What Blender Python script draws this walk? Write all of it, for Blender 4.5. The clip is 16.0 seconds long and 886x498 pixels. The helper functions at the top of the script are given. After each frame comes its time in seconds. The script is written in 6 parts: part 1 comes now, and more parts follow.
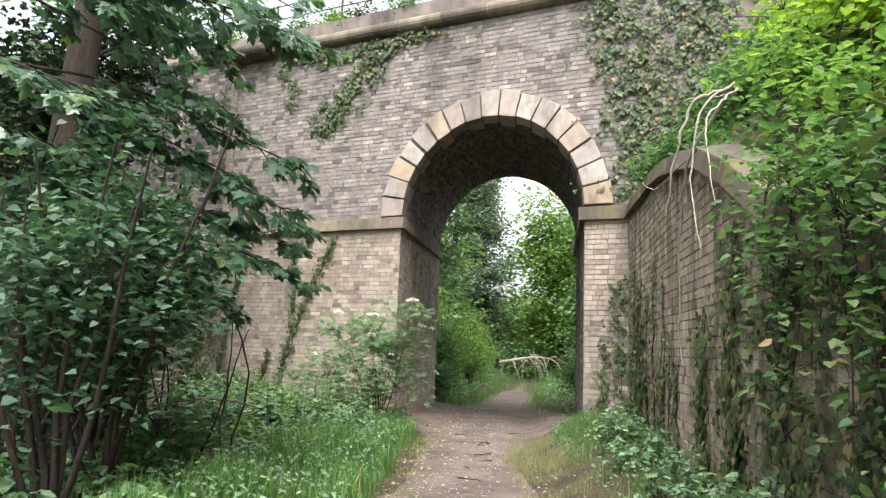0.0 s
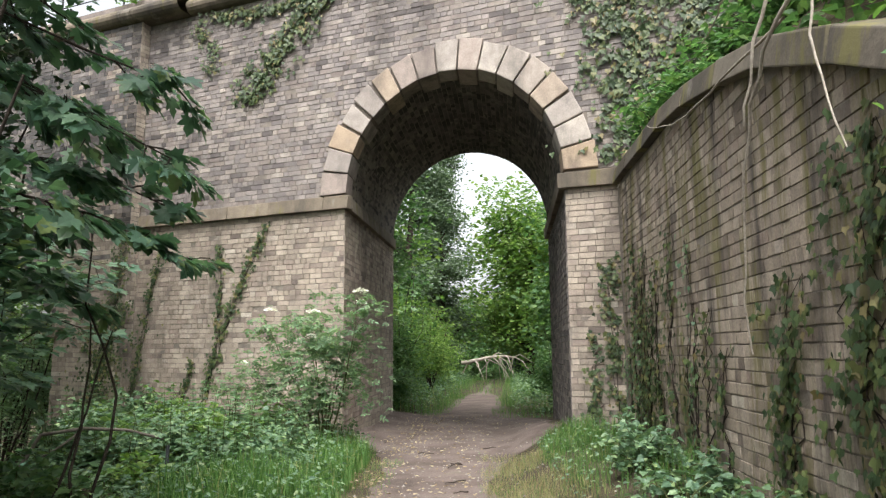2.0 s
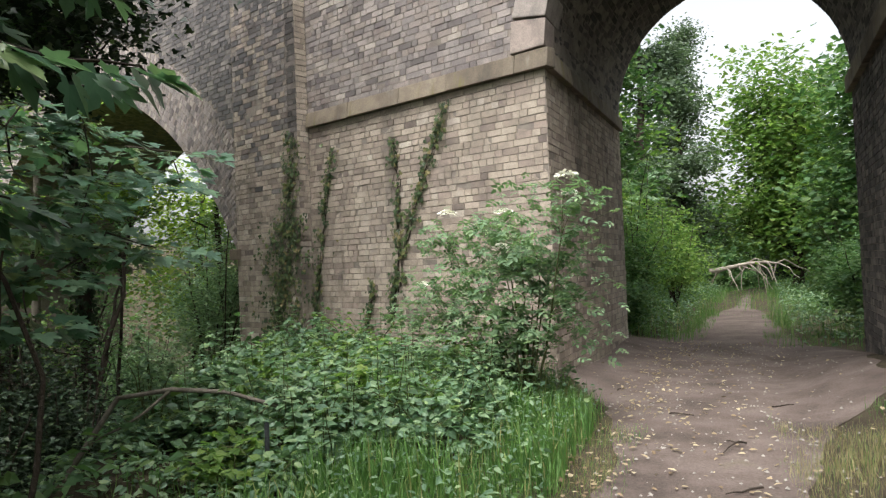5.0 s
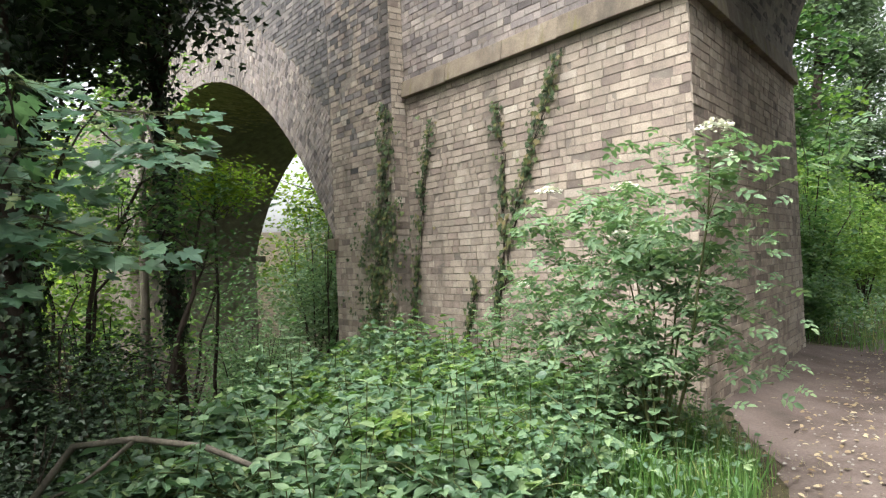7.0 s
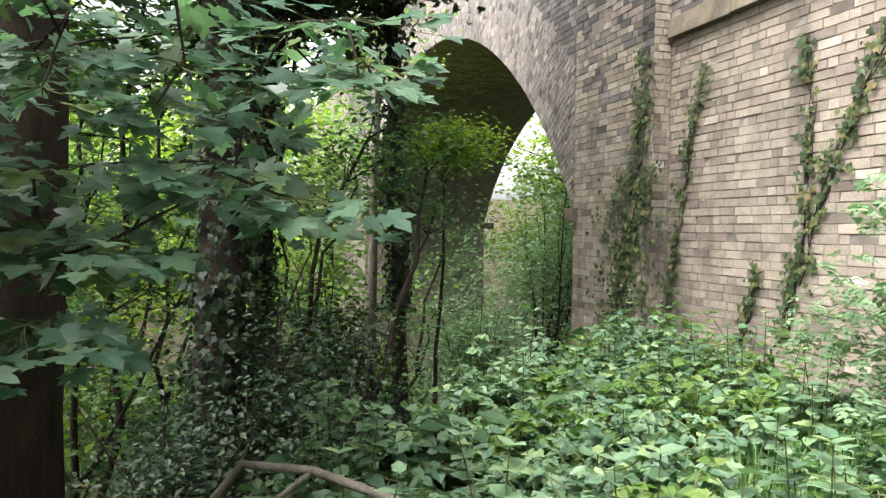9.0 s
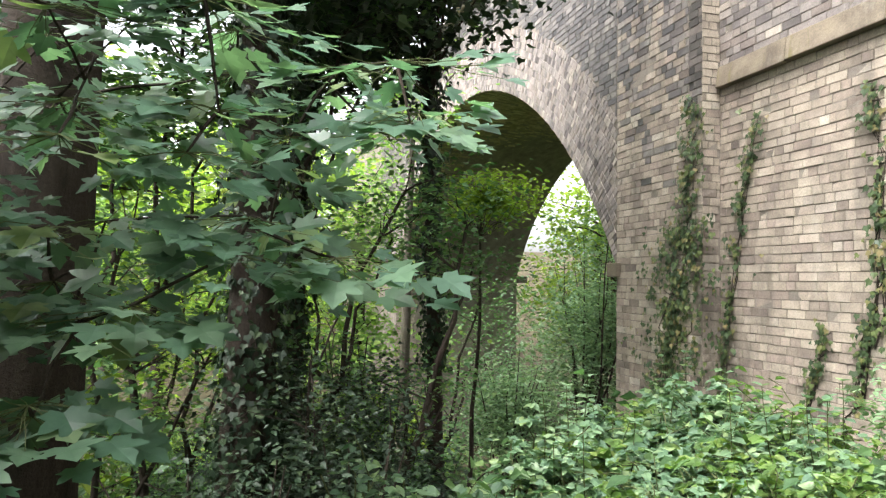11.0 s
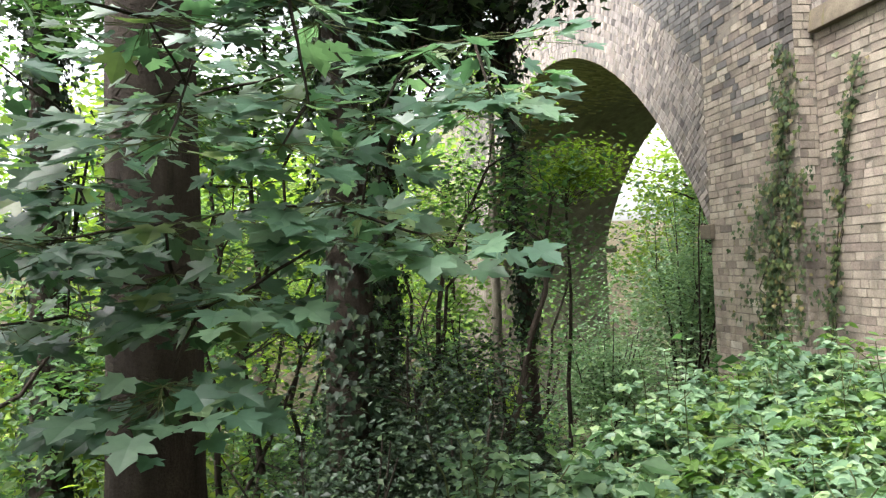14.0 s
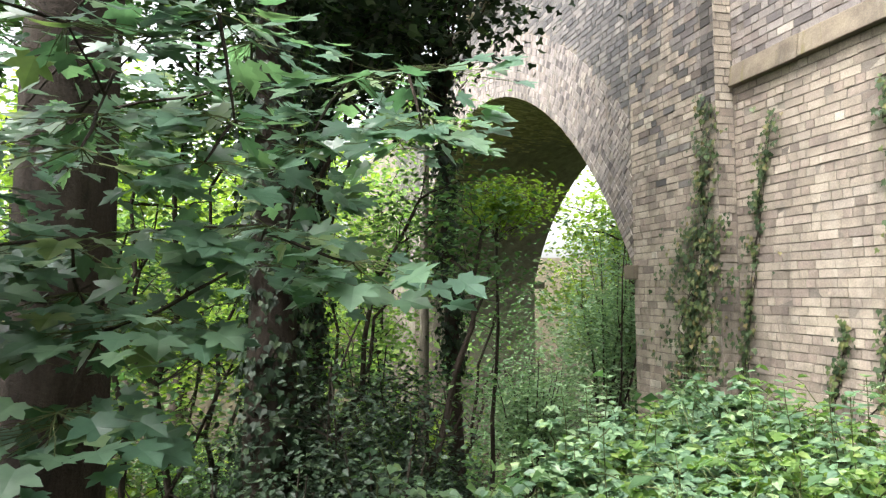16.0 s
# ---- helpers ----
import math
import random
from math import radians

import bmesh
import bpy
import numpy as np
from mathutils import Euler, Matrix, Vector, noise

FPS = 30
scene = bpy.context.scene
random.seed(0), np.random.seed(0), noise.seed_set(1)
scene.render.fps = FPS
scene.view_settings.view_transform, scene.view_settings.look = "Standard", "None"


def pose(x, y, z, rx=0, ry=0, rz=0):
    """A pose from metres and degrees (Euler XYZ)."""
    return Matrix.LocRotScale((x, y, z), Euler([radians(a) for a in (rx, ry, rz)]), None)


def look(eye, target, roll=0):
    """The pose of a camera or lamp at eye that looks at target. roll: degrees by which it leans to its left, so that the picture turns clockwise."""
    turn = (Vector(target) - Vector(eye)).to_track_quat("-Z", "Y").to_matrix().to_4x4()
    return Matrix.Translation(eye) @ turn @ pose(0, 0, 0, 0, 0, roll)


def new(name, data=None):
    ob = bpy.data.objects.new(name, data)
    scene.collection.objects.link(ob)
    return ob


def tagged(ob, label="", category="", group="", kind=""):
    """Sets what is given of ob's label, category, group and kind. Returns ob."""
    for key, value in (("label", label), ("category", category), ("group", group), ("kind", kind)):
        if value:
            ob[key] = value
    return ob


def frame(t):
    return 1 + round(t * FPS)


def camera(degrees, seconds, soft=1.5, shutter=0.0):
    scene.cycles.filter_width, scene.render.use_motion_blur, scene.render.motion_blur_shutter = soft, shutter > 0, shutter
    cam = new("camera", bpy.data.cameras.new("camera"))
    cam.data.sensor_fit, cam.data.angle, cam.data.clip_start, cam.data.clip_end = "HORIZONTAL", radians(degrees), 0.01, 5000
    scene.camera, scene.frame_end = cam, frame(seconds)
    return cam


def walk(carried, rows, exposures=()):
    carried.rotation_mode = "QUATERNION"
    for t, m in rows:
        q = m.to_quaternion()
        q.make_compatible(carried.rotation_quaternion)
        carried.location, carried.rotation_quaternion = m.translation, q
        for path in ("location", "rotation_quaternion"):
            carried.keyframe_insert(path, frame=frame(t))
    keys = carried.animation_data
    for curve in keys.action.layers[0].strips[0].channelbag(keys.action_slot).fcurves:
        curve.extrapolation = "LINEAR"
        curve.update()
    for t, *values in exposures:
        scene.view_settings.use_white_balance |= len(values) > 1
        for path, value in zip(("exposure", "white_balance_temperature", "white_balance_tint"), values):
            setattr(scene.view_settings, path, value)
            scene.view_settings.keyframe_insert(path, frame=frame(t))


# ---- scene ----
cam = camera(65.0, 16.0, soft=1.3)
METRES, EYE, TILT, LEAN, TURN = 9.0, 1.5, 7.42, -3.466, 26.02
ROWS = [
    (0.0, 0.0, 0.0, 0.0, 0.0, 0.0, -0.0),
    (0.5, 0.0032, 0.0506, -0.0093, -0.65, 2.99, 0.3),
    (1.0, 0.0007, 0.1078, -0.0184, -0.57, 2.83, 0.35),
    (1.5, -0.003, 0.168, -0.0281, -3.47, 0.29, 0.1),
    (2.0, 0.0018, 0.2334, -0.0374, -3.7, 0.14, 1.98),
    (2.5, -0.0001, 0.2986, -0.0457, -4.93, -1.98, 1.4),
    (3.0, 0.0048, 0.3585, -0.0555, -4.35, -2.48, 2.0),
    (3.5, 0.0005, 0.418, -0.0646, 1.54, -2.84, 3.37),
    (4.0, -0.0003, 0.4743, -0.0709, 4.02, -4.5, 3.97),
    (4.5, 0.0006, 0.5266, -0.0765, 9.37, -5.49, 5.25),
    (7.0, -0.0093, 0.7761, -0.1017, 26.99, -5.52, 8.01),
    (7.5, -0.0268, 0.8171, -0.1079, 28.59, -6.78, 8.14),
    (8.0, -0.0499, 0.8508, -0.1133, 34.56, -8.41, 5.56),
    (8.5, -0.0746, 0.8735, -0.1128, 46.51, -7.46, 8.54),
    (9.0, -0.1106, 0.8835, -0.1094, 45.73, -5.62, 6.52),
    (11.5, -0.145, 0.9002, -0.106, 48.44, -0.7, 6.6),
    (12.0, -0.1463, 0.8985, -0.1087, 49.16, -1.62, 6.28),
    (12.5, -0.1463, 0.8956, -0.1092, 51.81, -2.63, 5.88),
    (13.0, -0.144, 0.895, -0.1089, 55.64, -3.26, 6.56),
    (13.5, -0.1416, 0.8948, -0.1079, 55.26, -3.41, 8.9),
    (14.0, -0.1403, 0.8945, -0.1076, 55.16, -1.81, 10.54),
    (14.5, -0.1415, 0.8965, -0.1072, 54.2, -1.69, 10.24),
    (15.0, -0.1408, 0.8971, -0.1075, 50.8, -0.67, 8.69),
    (15.5, -0.1412, 0.8977, -0.1081, 50.05, -0.43, 8.26),
    (16.0, -0.1416, 0.8985, -0.1085, 49.52, -0.16, 8.01),
]
EXPOSURES = [(0.0, 1.6), (2.5, 1.3), (4.5, 1.15), (7.0, 1.65), (8.0, 1.7), (9.0, 2.1), (11.5, 2.3), (16.0, 2.35)]
LEVEL = pose(-6.6, 11.5, 3.58, 0, 1.5, 0) @ pose(6.6, -11.5, -3.58)
walk(cam, [(t, LEVEL @ pose(0, 0, EYE, TILT, LEAN, TURN) @ pose(METRES * x, METRES * y, METRES * z, 90 + pitch, roll, yaw)) for t, x, y, z, yaw, pitch, roll in ROWS], EXPOSURES)

# ---- overcast daylight ----
world = bpy.data.worlds.new("overcast_sky")
scene.world = world
world.use_nodes = True
wn = world.node_tree.nodes
wl = world.node_tree.links
wn.clear()
sky = wn.new("ShaderNodeTexSky")
sky.sky_type = "NISHITA"
sky.sun_disc = False
sky.sun_elevation = radians(61)
sky.sun_rotation = radians(161)
sky.air_density, sky.dust_density, sky.ozone_density = 1.0, 5.0, 1.0
grey = wn.new("ShaderNodeHueSaturation")
grey.inputs["Saturation"].default_value = 0.22
wback = wn.new("ShaderNodeBackground")
wback.inputs["Strength"].default_value = 0.15
wout = wn.new("ShaderNodeOutputWorld")
wl.new(sky.outputs[0], grey.inputs["Color"])
wl.new(grey.outputs[0], wback.inputs["Color"])
wl.new(wback.outputs[0], wout.inputs["Surface"])
sun_data = bpy.data.lights.new("sun", "SUN")
sun_data.energy, sun_data.angle, sun_data.color = 2.7, radians(50), (1.0, 0.975, 0.945)
sun = new("sun", sun_data)
sun.matrix_world = look((-3.6, -2.2, 20), (-7, 8, 0))

# ---- plan ----
FACE = 11.55            # front plane of the viaduct
BACK = 16.0             # rear plane
SKEW = -0.305            # sideways run of the passages for each metre of depth
XL, XR = -6.69, -3.08   # jambs of the path's arch, at the front
IMP0, IMP1 = 3.58, 3.81 # impost band
PIL_R, PIL_L, PIL_Y = -11.1, -12.87, 11.33
BIG_C, BIG_Z, BIG_R = -19.84, -2.618, 8.20   # the valley arch: centre and radius
BIG_S = 1.70            # its springing height
TOP = 7.58              # underside of the string course
WALL_LINE = [(-2.36, 11.6), (-2.29, 11.2), (-1.82, 9.92), (-1.34, 8.4), (-0.94, 7.2), (-0.62, 6.25), (0.11, 4.0), (1.11, 1.2), (2.36, -2.0), (4.16, -6.0)]
WALL_TOP = [(-6.0, 1.05), (-2.0, 1.27), (2.0, 1.61), (4.0, 2.07), (5.0, 2.58), (5.7, 2.94), (6.5, 3.26), (7.7, 3.55), (9.0, 3.70), (12.0, 3.77)]
PATH_LINE = [(2.0, -6.0), (-0.25, 0.0), (-3.1, 7.0), (-4.05, 9.0), (-4.95, 11.5), (-5.85, 14.2), (-6.6, 17.0), (-9.4, 26.0), (-13.0, 38.0), (-15.8, 48.0), (-19.0, 62.0)]


def lerp_table(table, v):
    ys = [p[0] for p in table]
    return float(np.interp(v, ys, [p[1] for p in table]))


def path_x(y):
    return np.interp(y, [p[1] for p in PATH_LINE], [p[0] for p in PATH_LINE])


def wall_x(y):
    return np.interp(y, [p[1] for p in WALL_LINE][::-1], [p[0] for p in WALL_LINE][::-1])


def smooth(a, b, v):
    k = np.clip((v - a) / (b - a), 0, 1)
    return k * k * (3 - 2 * k)


def height(x, y):
    """Ground height; works on arrays."""
    x, y = np.asarray(x, float), np.asarray(y, float)
    base = np.interp(y, [-20, 0, 6, 11.4, 16, 50, 110, 300], [-0.18, -0.16, -0.12, -0.16, -0.2, -0.16, 1.2, 3.0])
    side = x - path_x(y)
    bank = 0.38 * smooth(0.75, 1.9, side) * smooth(18, 12, y)
    verge = 0.12 * smooth(-0.9, -2.0, side) + 0.026 * np.clip(-side - 1.0, 0, 12) * smooth(30, 20, y)
    edge = np.clip(-5.9 - 0.95 * (y - 5.5), -12.3, -5.2)
    edge = np.where(y > 15, -12.6, edge)
    fall = np.clip(edge - x, 0, None)
    drop = 4.6 * (1 - np.exp(-fall * 0.16)) * smooth(0, 1.2, fall)
    rise = 9.0 * smooth(-30, -62, x)
    lumps = 0.05 * np.sin(x * 2.1 + 0.6 * y) * np.sin(y * 1.7 - 0.4 * x) * smooth(0.9, 1.6, np.abs(side))
    return base + bank + verge - drop + rise + lumps


# ---- mesh helpers ----
def link_mesh(name, V, F, mat, parent=None, label="", smoothed=False):
    """One mesh object from arrays; F has rows of equal length."""
    V, F = np.asarray(V, np.float32), np.asarray(F, np.int32)
    me = bpy.data.meshes.new(name)
    me.vertices.add(len(V))
    me.vertices.foreach_set("co", V.ravel())
    k = F.shape[1]
    me.loops.add(F.size)
    me.loops.foreach_set("vertex_index", F.ravel())
    me.polygons.add(len(F))
    me.polygons.foreach_set("loop_start", np.arange(0, F.size, k, dtype=np.int32))
    me.polygons.foreach_set("use_smooth", np.full(len(F), bool(smoothed)))
    me.update(calc_edges=True)
    me.materials.append(mat)
    ob = new(name, me)
    if parent is not None:
        ob.parent = parent
        ob.matrix_parent_inverse = parent.matrix_world.inverted() if parent.type != "EMPTY" else Matrix.Translation(parent.location).inverted()
    if label:
        tagged(ob, label)
    return ob


def thing(name, at, label, category, group="", kind=""):
    ob = new(name)
    ob.location = at
    ob.empty_display_size = 0.1
    return tagged(ob, label, category, group, kind)


class Soup:
    """Gathers quads (or triangles) of one part."""

    def __init__(self):
        self.V, self.F, self.n = [], [], 0

    def add(self, V, F):
        V = np.asarray(V, float)
        self.V.append(V)
        self.F.append(np.asarray(F, int) + self.n)
        self.n += len(V)

    def link(self, name, mat, parent=None, label="", smoothed=False):
        return link_mesh(name, np.concatenate(self.V), np.concatenate(self.F), mat, parent, label, smoothed)


BOX_F = np.array([(0, 3, 2, 1), (4, 5, 6, 7), (0, 1, 5, 4), (1, 2, 6, 5), (2, 3, 7, 6), (3, 0, 4, 7)])


def box(x0, x1, y0, y1, z0, z1):
    return np.array([(x0, y0, z0), (x1, y0, z0), (x1, y1, z0), (x0, y1, z0), (x0, y0, z1), (x1, y0, z1), (x1, y1, z1), (x0, y1, z1)], float)


def tube(points, radii, sides=7):
    """A tapered tube along points, with a closed tip: quads."""
    P = np.asarray(points, float)
    R = np.broadcast_to(np.asarray(radii, float), (len(P),))
    T = np.gradient(P, axis=0)
    T /= np.linalg.norm(T, axis=1)[:, None] + 1e-9
    ref = np.where(np.abs(T[:, 2:3]) > 0.9, np.array([[1.0, 0, 0]]), np.array([[0, 0, 1.0]]))
    A = np.cross(T, ref)
    A /= np.linalg.norm(A, axis=1)[:, None] + 1e-9
    for i in range(1, len(A)):
        if A[i] @ A[i - 1] < 0:
            A[i] = -A[i]
    B = np.cross(T, A)
    ang = np.arange(sides) * 2 * np.pi / sides
    V = P[:, None] + R[:, None, None] * (np.cos(ang)[None, :, None] * A[:, None] + np.sin(ang)[None, :, None] * B[:, None])
    V = V.reshape(-1, 3)
    i, j = np.meshgrid(np.arange(len(P) - 1), np.arange(sides), indexing="ij")
    a, b = i * sides + j, i * sides + (j + 1) % sides
    F = np.stack([a, b, b + sides, a + sides], -1).reshape(-1, 4)
    return V, F


def bend(rng, a, b, n=6, wobble=0.1, sag=0.0):
    """A wandering line from a to b."""
    a, b = np.asarray(a, float), np.asarray(b, float)
    t = np.linspace(0, 1, n)[:, None]
    L = np.linalg.norm(b - a)
    P = a + (b - a) * t
    W = np.cumsum(rng.normal(0, wobble * L / n, (n, 3)), 0)
    W -= W[-1] * t
    P = P + W * np.sin(np.pi * np.clip(t, 0, 1)) ** 0.5
    P[:, 2] -= (sag * L * 4 * t * (1 - t))[:, 0]
    return P


# ---- leaf shapes: local x across, y along, z up; triangles ----
def fan(outline, fold=0.12):
    pts = [(0.0, 0.35, 0.0)] + [(x, y, abs(x) * fold - 0.10 * max(0, y - 0.5)) for x, y in outline]
    n = len(outline)
    return np.array(pts), np.array([(0, 1 + i, 1 + (i + 1) % n) for i in range(n)])


def mirrored(half):
    return half + [(-x, y) for x, y in reversed(half) if x > 1e-6]


SYCAMORE = fan(mirrored([(0, 0.04), (0.20, -0.10), (0.36, 0.02), (0.54, 0.06), (0.40, 0.24), (0.54, 0.36), (0.68, 0.62), (0.46, 0.60), (0.25, 0.52), (0.31, 0.72), (0.15, 0.88), (0, 1.10)]), 0.14)
IVY = fan(mirrored([(0, 0), (0.34, -0.1), (0.50, 0.36), (0.20, 0.5), (0, 1.0)]), 0.15)
OVATE = fan(mirrored([(0, 0), (0.27, 0.25), (0.22, 0.65), (0, 1.0)]), 0.3)
BROAD = fan(mirrored([(0, 0), (0.34, 0.05), (0.36, 0.48), (0, 1.0)]), 0.25)
FLAKE = (np.array([(0, 0, 0), (0.33, 0.42, 0.08), (0, 1.0, -0.05), (-0.33, 0.42, 0.08)]), np.array([(0, 1, 2), (0, 2, 3)]))


def stamp(soup, shape, P, along, normal, size):
    """Puts a leaf at each point of P."""
    T, F = shape
    P, Y, N = (np.asarray(a, float) for a in (P, along, normal))
    Y = Y / (np.linalg.norm(Y, axis=1)[:, None] + 1e-9)
    X = np.cross(Y, N)
    X /= np.linalg.norm(X, axis=1)[:, None] + 1e-9
    Z = np.cross(X, Y)
    S = np.broadcast_to(np.asarray(size, float), (len(P),))[:, None, None]
    V = P[:, None] + S * (T[None, :, 0:1] * X[:, None] + T[None, :, 1:2] * Y[:, None] + T[None, :, 2:3] * Z[:, None])
    FF = F[None] + (np.arange(len(P)) * len(T))[:, None, None]
    soup.add(V.reshape(-1, 3), FF.reshape(-1, 3))


def flat_leaves(rng, soup, shape, P, size, droop=0.25, spread=0.35):
    """Leaves that face the sky, tips hanging a little."""
    n = len(P)
    a = rng.uniform(0, 2 * np.pi, n)
    Y = np.stack([np.cos(a), np.sin(a), -droop + rng.normal(0, 0.2, n)], 1)
    N = np.stack([rng.normal(0, spread, n), rng.normal(0, spread, n), np.ones(n)], 1)
    stamp(soup, shape, P, Y, N, size * rng.uniform(0.6, 1.25, n))


# ---- materials ----
def material(name):
    m = bpy.data.materials.new(name)
    m.use_nodes = True
    nt = m.node_tree
    return m, nt, nt.nodes["Principled BSDF"], nt.nodes, nt.links


def noise_node(nt, scale, detail=4.0, rough=0.6, stretch=None):
    g = nt.nodes.new("ShaderNodeNewGeometry")
    n = nt.nodes.new("ShaderNodeTexNoise")
    n.inputs["Scale"].default_value = scale
    n.inputs["Detail"].default_value = detail
    n.inputs["Roughness"].default_value = rough
    src = g.outputs["Position"]
    if stretch:
        mp = nt.nodes.new("ShaderNodeMapping")
        mp.inputs["Scale"].default_value = stretch
        nt.links.new(src, mp.inputs["Vector"])
        src = mp.outputs[0]
    nt.links.new(src, n.inputs["Vector"])
    return n


def ramp(nt, fac, stops):
    r = nt.nodes.new("ShaderNodeValToRGB")
    e = r.color_ramp.elements
    while len(e) < len(stops):
        e.new(0.5)
    for el, (p, c) in zip(e, stops):
        el.position, el.color = p, (*c, 1) if len(c) == 3 else c
    nt.links.new(fac, r.inputs[0])
    return r


def mix(nt, fac, a, b, mode="MIX"):
    m = nt.nodes.new("ShaderNodeMix")
    m.data_type, m.blend_type = "RGBA", mode
    for sock, v in ((m.inputs[0], fac), (m.inputs[6], a), (m.inputs[7], b)):
        if isinstance(v, (int, float)):
            sock.default_value = v
        elif isinstance(v, tuple):
            sock.default_value = (*v, 1)
        else:
            nt.links.new(v, sock)
    return m.outputs[2]


def random_value(nt):
    """A number for each piece: by object, and by island in joined meshes."""
    o = nt.nodes.new("ShaderNodeObjectInfo")
    g = nt.nodes.new("ShaderNodeNewGeometry")
    a = nt.nodes.new("ShaderNodeMath")
    a.operation = "ADD"
    f = nt.nodes.new("ShaderNodeMath")
    f.operation = "FRACT"
    nt.links.new(o.outputs["Random"], a.inputs[0])
    nt.links.new(g.outputs["Random Per Island"], a.inputs[1])
    nt.links.new(a.outputs[0], f.inputs[0])
    return f.outputs[0]


def relief(nt, bsdf, src, strength, distance):
    b = nt.nodes.new("ShaderNodeBump")
    b.inputs["Strength"].default_value = strength
    b.inputs["Distance"].default_value = distance
    nt.links.new(src, b.inputs["Height"])
    nt.links.new(b.outputs[0], bsdf.inputs["Normal"])


def masonry(name, stops, soot=(0.035, 0.032, 0.03), soot_at=(0.50, 0.68), moss=0.0, rough=0.92, gloss=0.25, run=(1.5, 1.5, 0.32)):
    m, nt, b, n, l = material(name)
    base = ramp(nt, random_value(nt), stops).outputs[0]
    grain = noise_node(nt, 60, 5, 0.7)
    patch = noise_node(nt, 5.5, 5, 0.65)
    c = mix(nt, 0.55, base, ramp(nt, grain.outputs[0], [(0.3, (0.45, 0.45, 0.45)), (0.7, (1.25, 1.22, 1.18))]).outputs[0], "MULTIPLY")
    c = mix(nt, 0.6, c, ramp(nt, patch.outputs[0], [(0.32, (0.55, 0.53, 0.52)), (0.66, (1.2, 1.17, 1.1))]).outputs[0], "MULTIPLY")
    streak = noise_node(nt, 1.0, 6, 0.62, run)
    c = mix(nt, ramp(nt, streak.outputs[0], [(soot_at[0], (0, 0, 0)), (soot_at[1], (0.8, 0.8, 0.8))]).outputs[0], c, soot)
    pale = noise_node(nt, 2.1, 6, 0.7, (1, 1, 0.5))
    c = mix(nt, ramp(nt, pale.outputs[0], [(0.58, (0, 0, 0)), (0.74, (0.42, 0.42, 0.42))]).outputs[0], c, (0.42, 0.39, 0.34))
    if moss:
        green = noise_node(nt, 1.3, 7, 0.7, (3.0, 3.0, 0.35))
        c = mix(nt, ramp(nt, green.outputs[0], [(0.65 - moss * 0.12, (0, 0, 0)), (0.72 - moss * 0.1, (0.8, 0.8, 0.8))]).outputs[0], c, (0.125, 0.115, 0.042))
    l.new(c, b.inputs["Base Color"])
    b.inputs["Roughness"].default_value = rough
    b.inputs["Specular IOR Level"].default_value = gloss
    relief(nt, b, mix(nt, 0.5, grain.outputs[0], patch.outputs[0]), 0.55, 0.008)
    return m


def leafage(name, stops, shine=0.45, through_light=0.4, gloss=0.3):
    m, nt, b, n, l = material(name)
    col = ramp(nt, random_value(nt), stops).outputs[0]
    blotch = noise_node(nt, 22, 3, 0.6)
    col = mix(nt, 0.45, col, ramp(nt, blotch.outputs[0], [(0.3, (0.6, 0.62, 0.55)), (0.7, (1.25, 1.2, 1.1))]).outputs[0], "MULTIPLY")
    l.new(col, b.inputs["Base Color"])
    b.inputs["Roughness"].default_value = shine
    b.inputs["Specular IOR Level"].default_value = gloss
    tr = n.new("ShaderNodeBsdfTranslucent")
    warm = mix(nt, 1.0, col, (1.25, 1.45, 0.85), "MULTIPLY")
    l.new(warm, tr.inputs[0])
    ms = n.new("ShaderNodeMixShader")
    ms.inputs[0].default_value = through_light
    l.new(b.outputs[0], ms.inputs[1])
    l.new(tr.outputs[0], ms.inputs[2])
    l.new(ms.outputs[0], n["Material Output"].inputs["Surface"])
    return m


def rough_stuff(name, stops, scale=8.0, fine=70.0, rough=0.95, bump=0.02, stretch=None):
    m, nt, b, n, l = material(name)
    a = noise_node(nt, scale, 7, 0.65, stretch)
    f = noise_node(nt, fine, 4, 0.7)
    c = ramp(nt, a.outputs[0], stops).outputs[0]
    c = mix(nt, 0.6, c, ramp(nt, f.outputs[0], [(0.3, (0.45, 0.45, 0.45)), (0.7, (1.3, 1.28, 1.25))]).outputs[0], "MULTIPLY")
    l.new(c, b.inputs["Base Color"])
    b.inputs["Roughness"].default_value = rough
    b.inputs["Specular IOR Level"].default_value = 0.2
    relief(nt, b, mix(nt, 0.4, a.outputs[0], f.outputs[0]), 0.8, bump)
    return m


BRICK_LOW = masonry("weathered_brick", [(0.0, (0.15, 0.125, 0.115)), (0.06, (0.28, 0.24, 0.205)), (0.35, (0.345, 0.30, 0.255)), (0.65, (0.385, 0.34, 0.29)), (0.84, (0.30, 0.25, 0.22)), (0.95, (0.215, 0.18, 0.16)), (1.0, (0.48, 0.44, 0.385))], soot_at=(0.52, 0.74))
BRICK_HIGH = masonry("grey_weathered_brick", [(0.0, (0.11, 0.10, 0.10)), (0.25, (0.22, 0.20, 0.20)), (0.6, (0.295, 0.268, 0.258)), (0.85, (0.21, 0.18, 0.17)), (1.0, (0.37, 0.34, 0.31))], soot_at=(0.50, 0.74))
# soot, with the trees' shade also mixed into the brick colour
BRICK_GRIMY_SHADED = masonry("grimy_shaded_brick", [(0.0, (0.045, 0.042, 0.044)), (0.4, (0.095, 0.088, 0.088)), (0.8, (0.145, 0.13, 0.126)), (1.0, (0.21, 0.19, 0.18))], soot_at=(0.46, 0.74), rough=0.6, gloss=0.5)
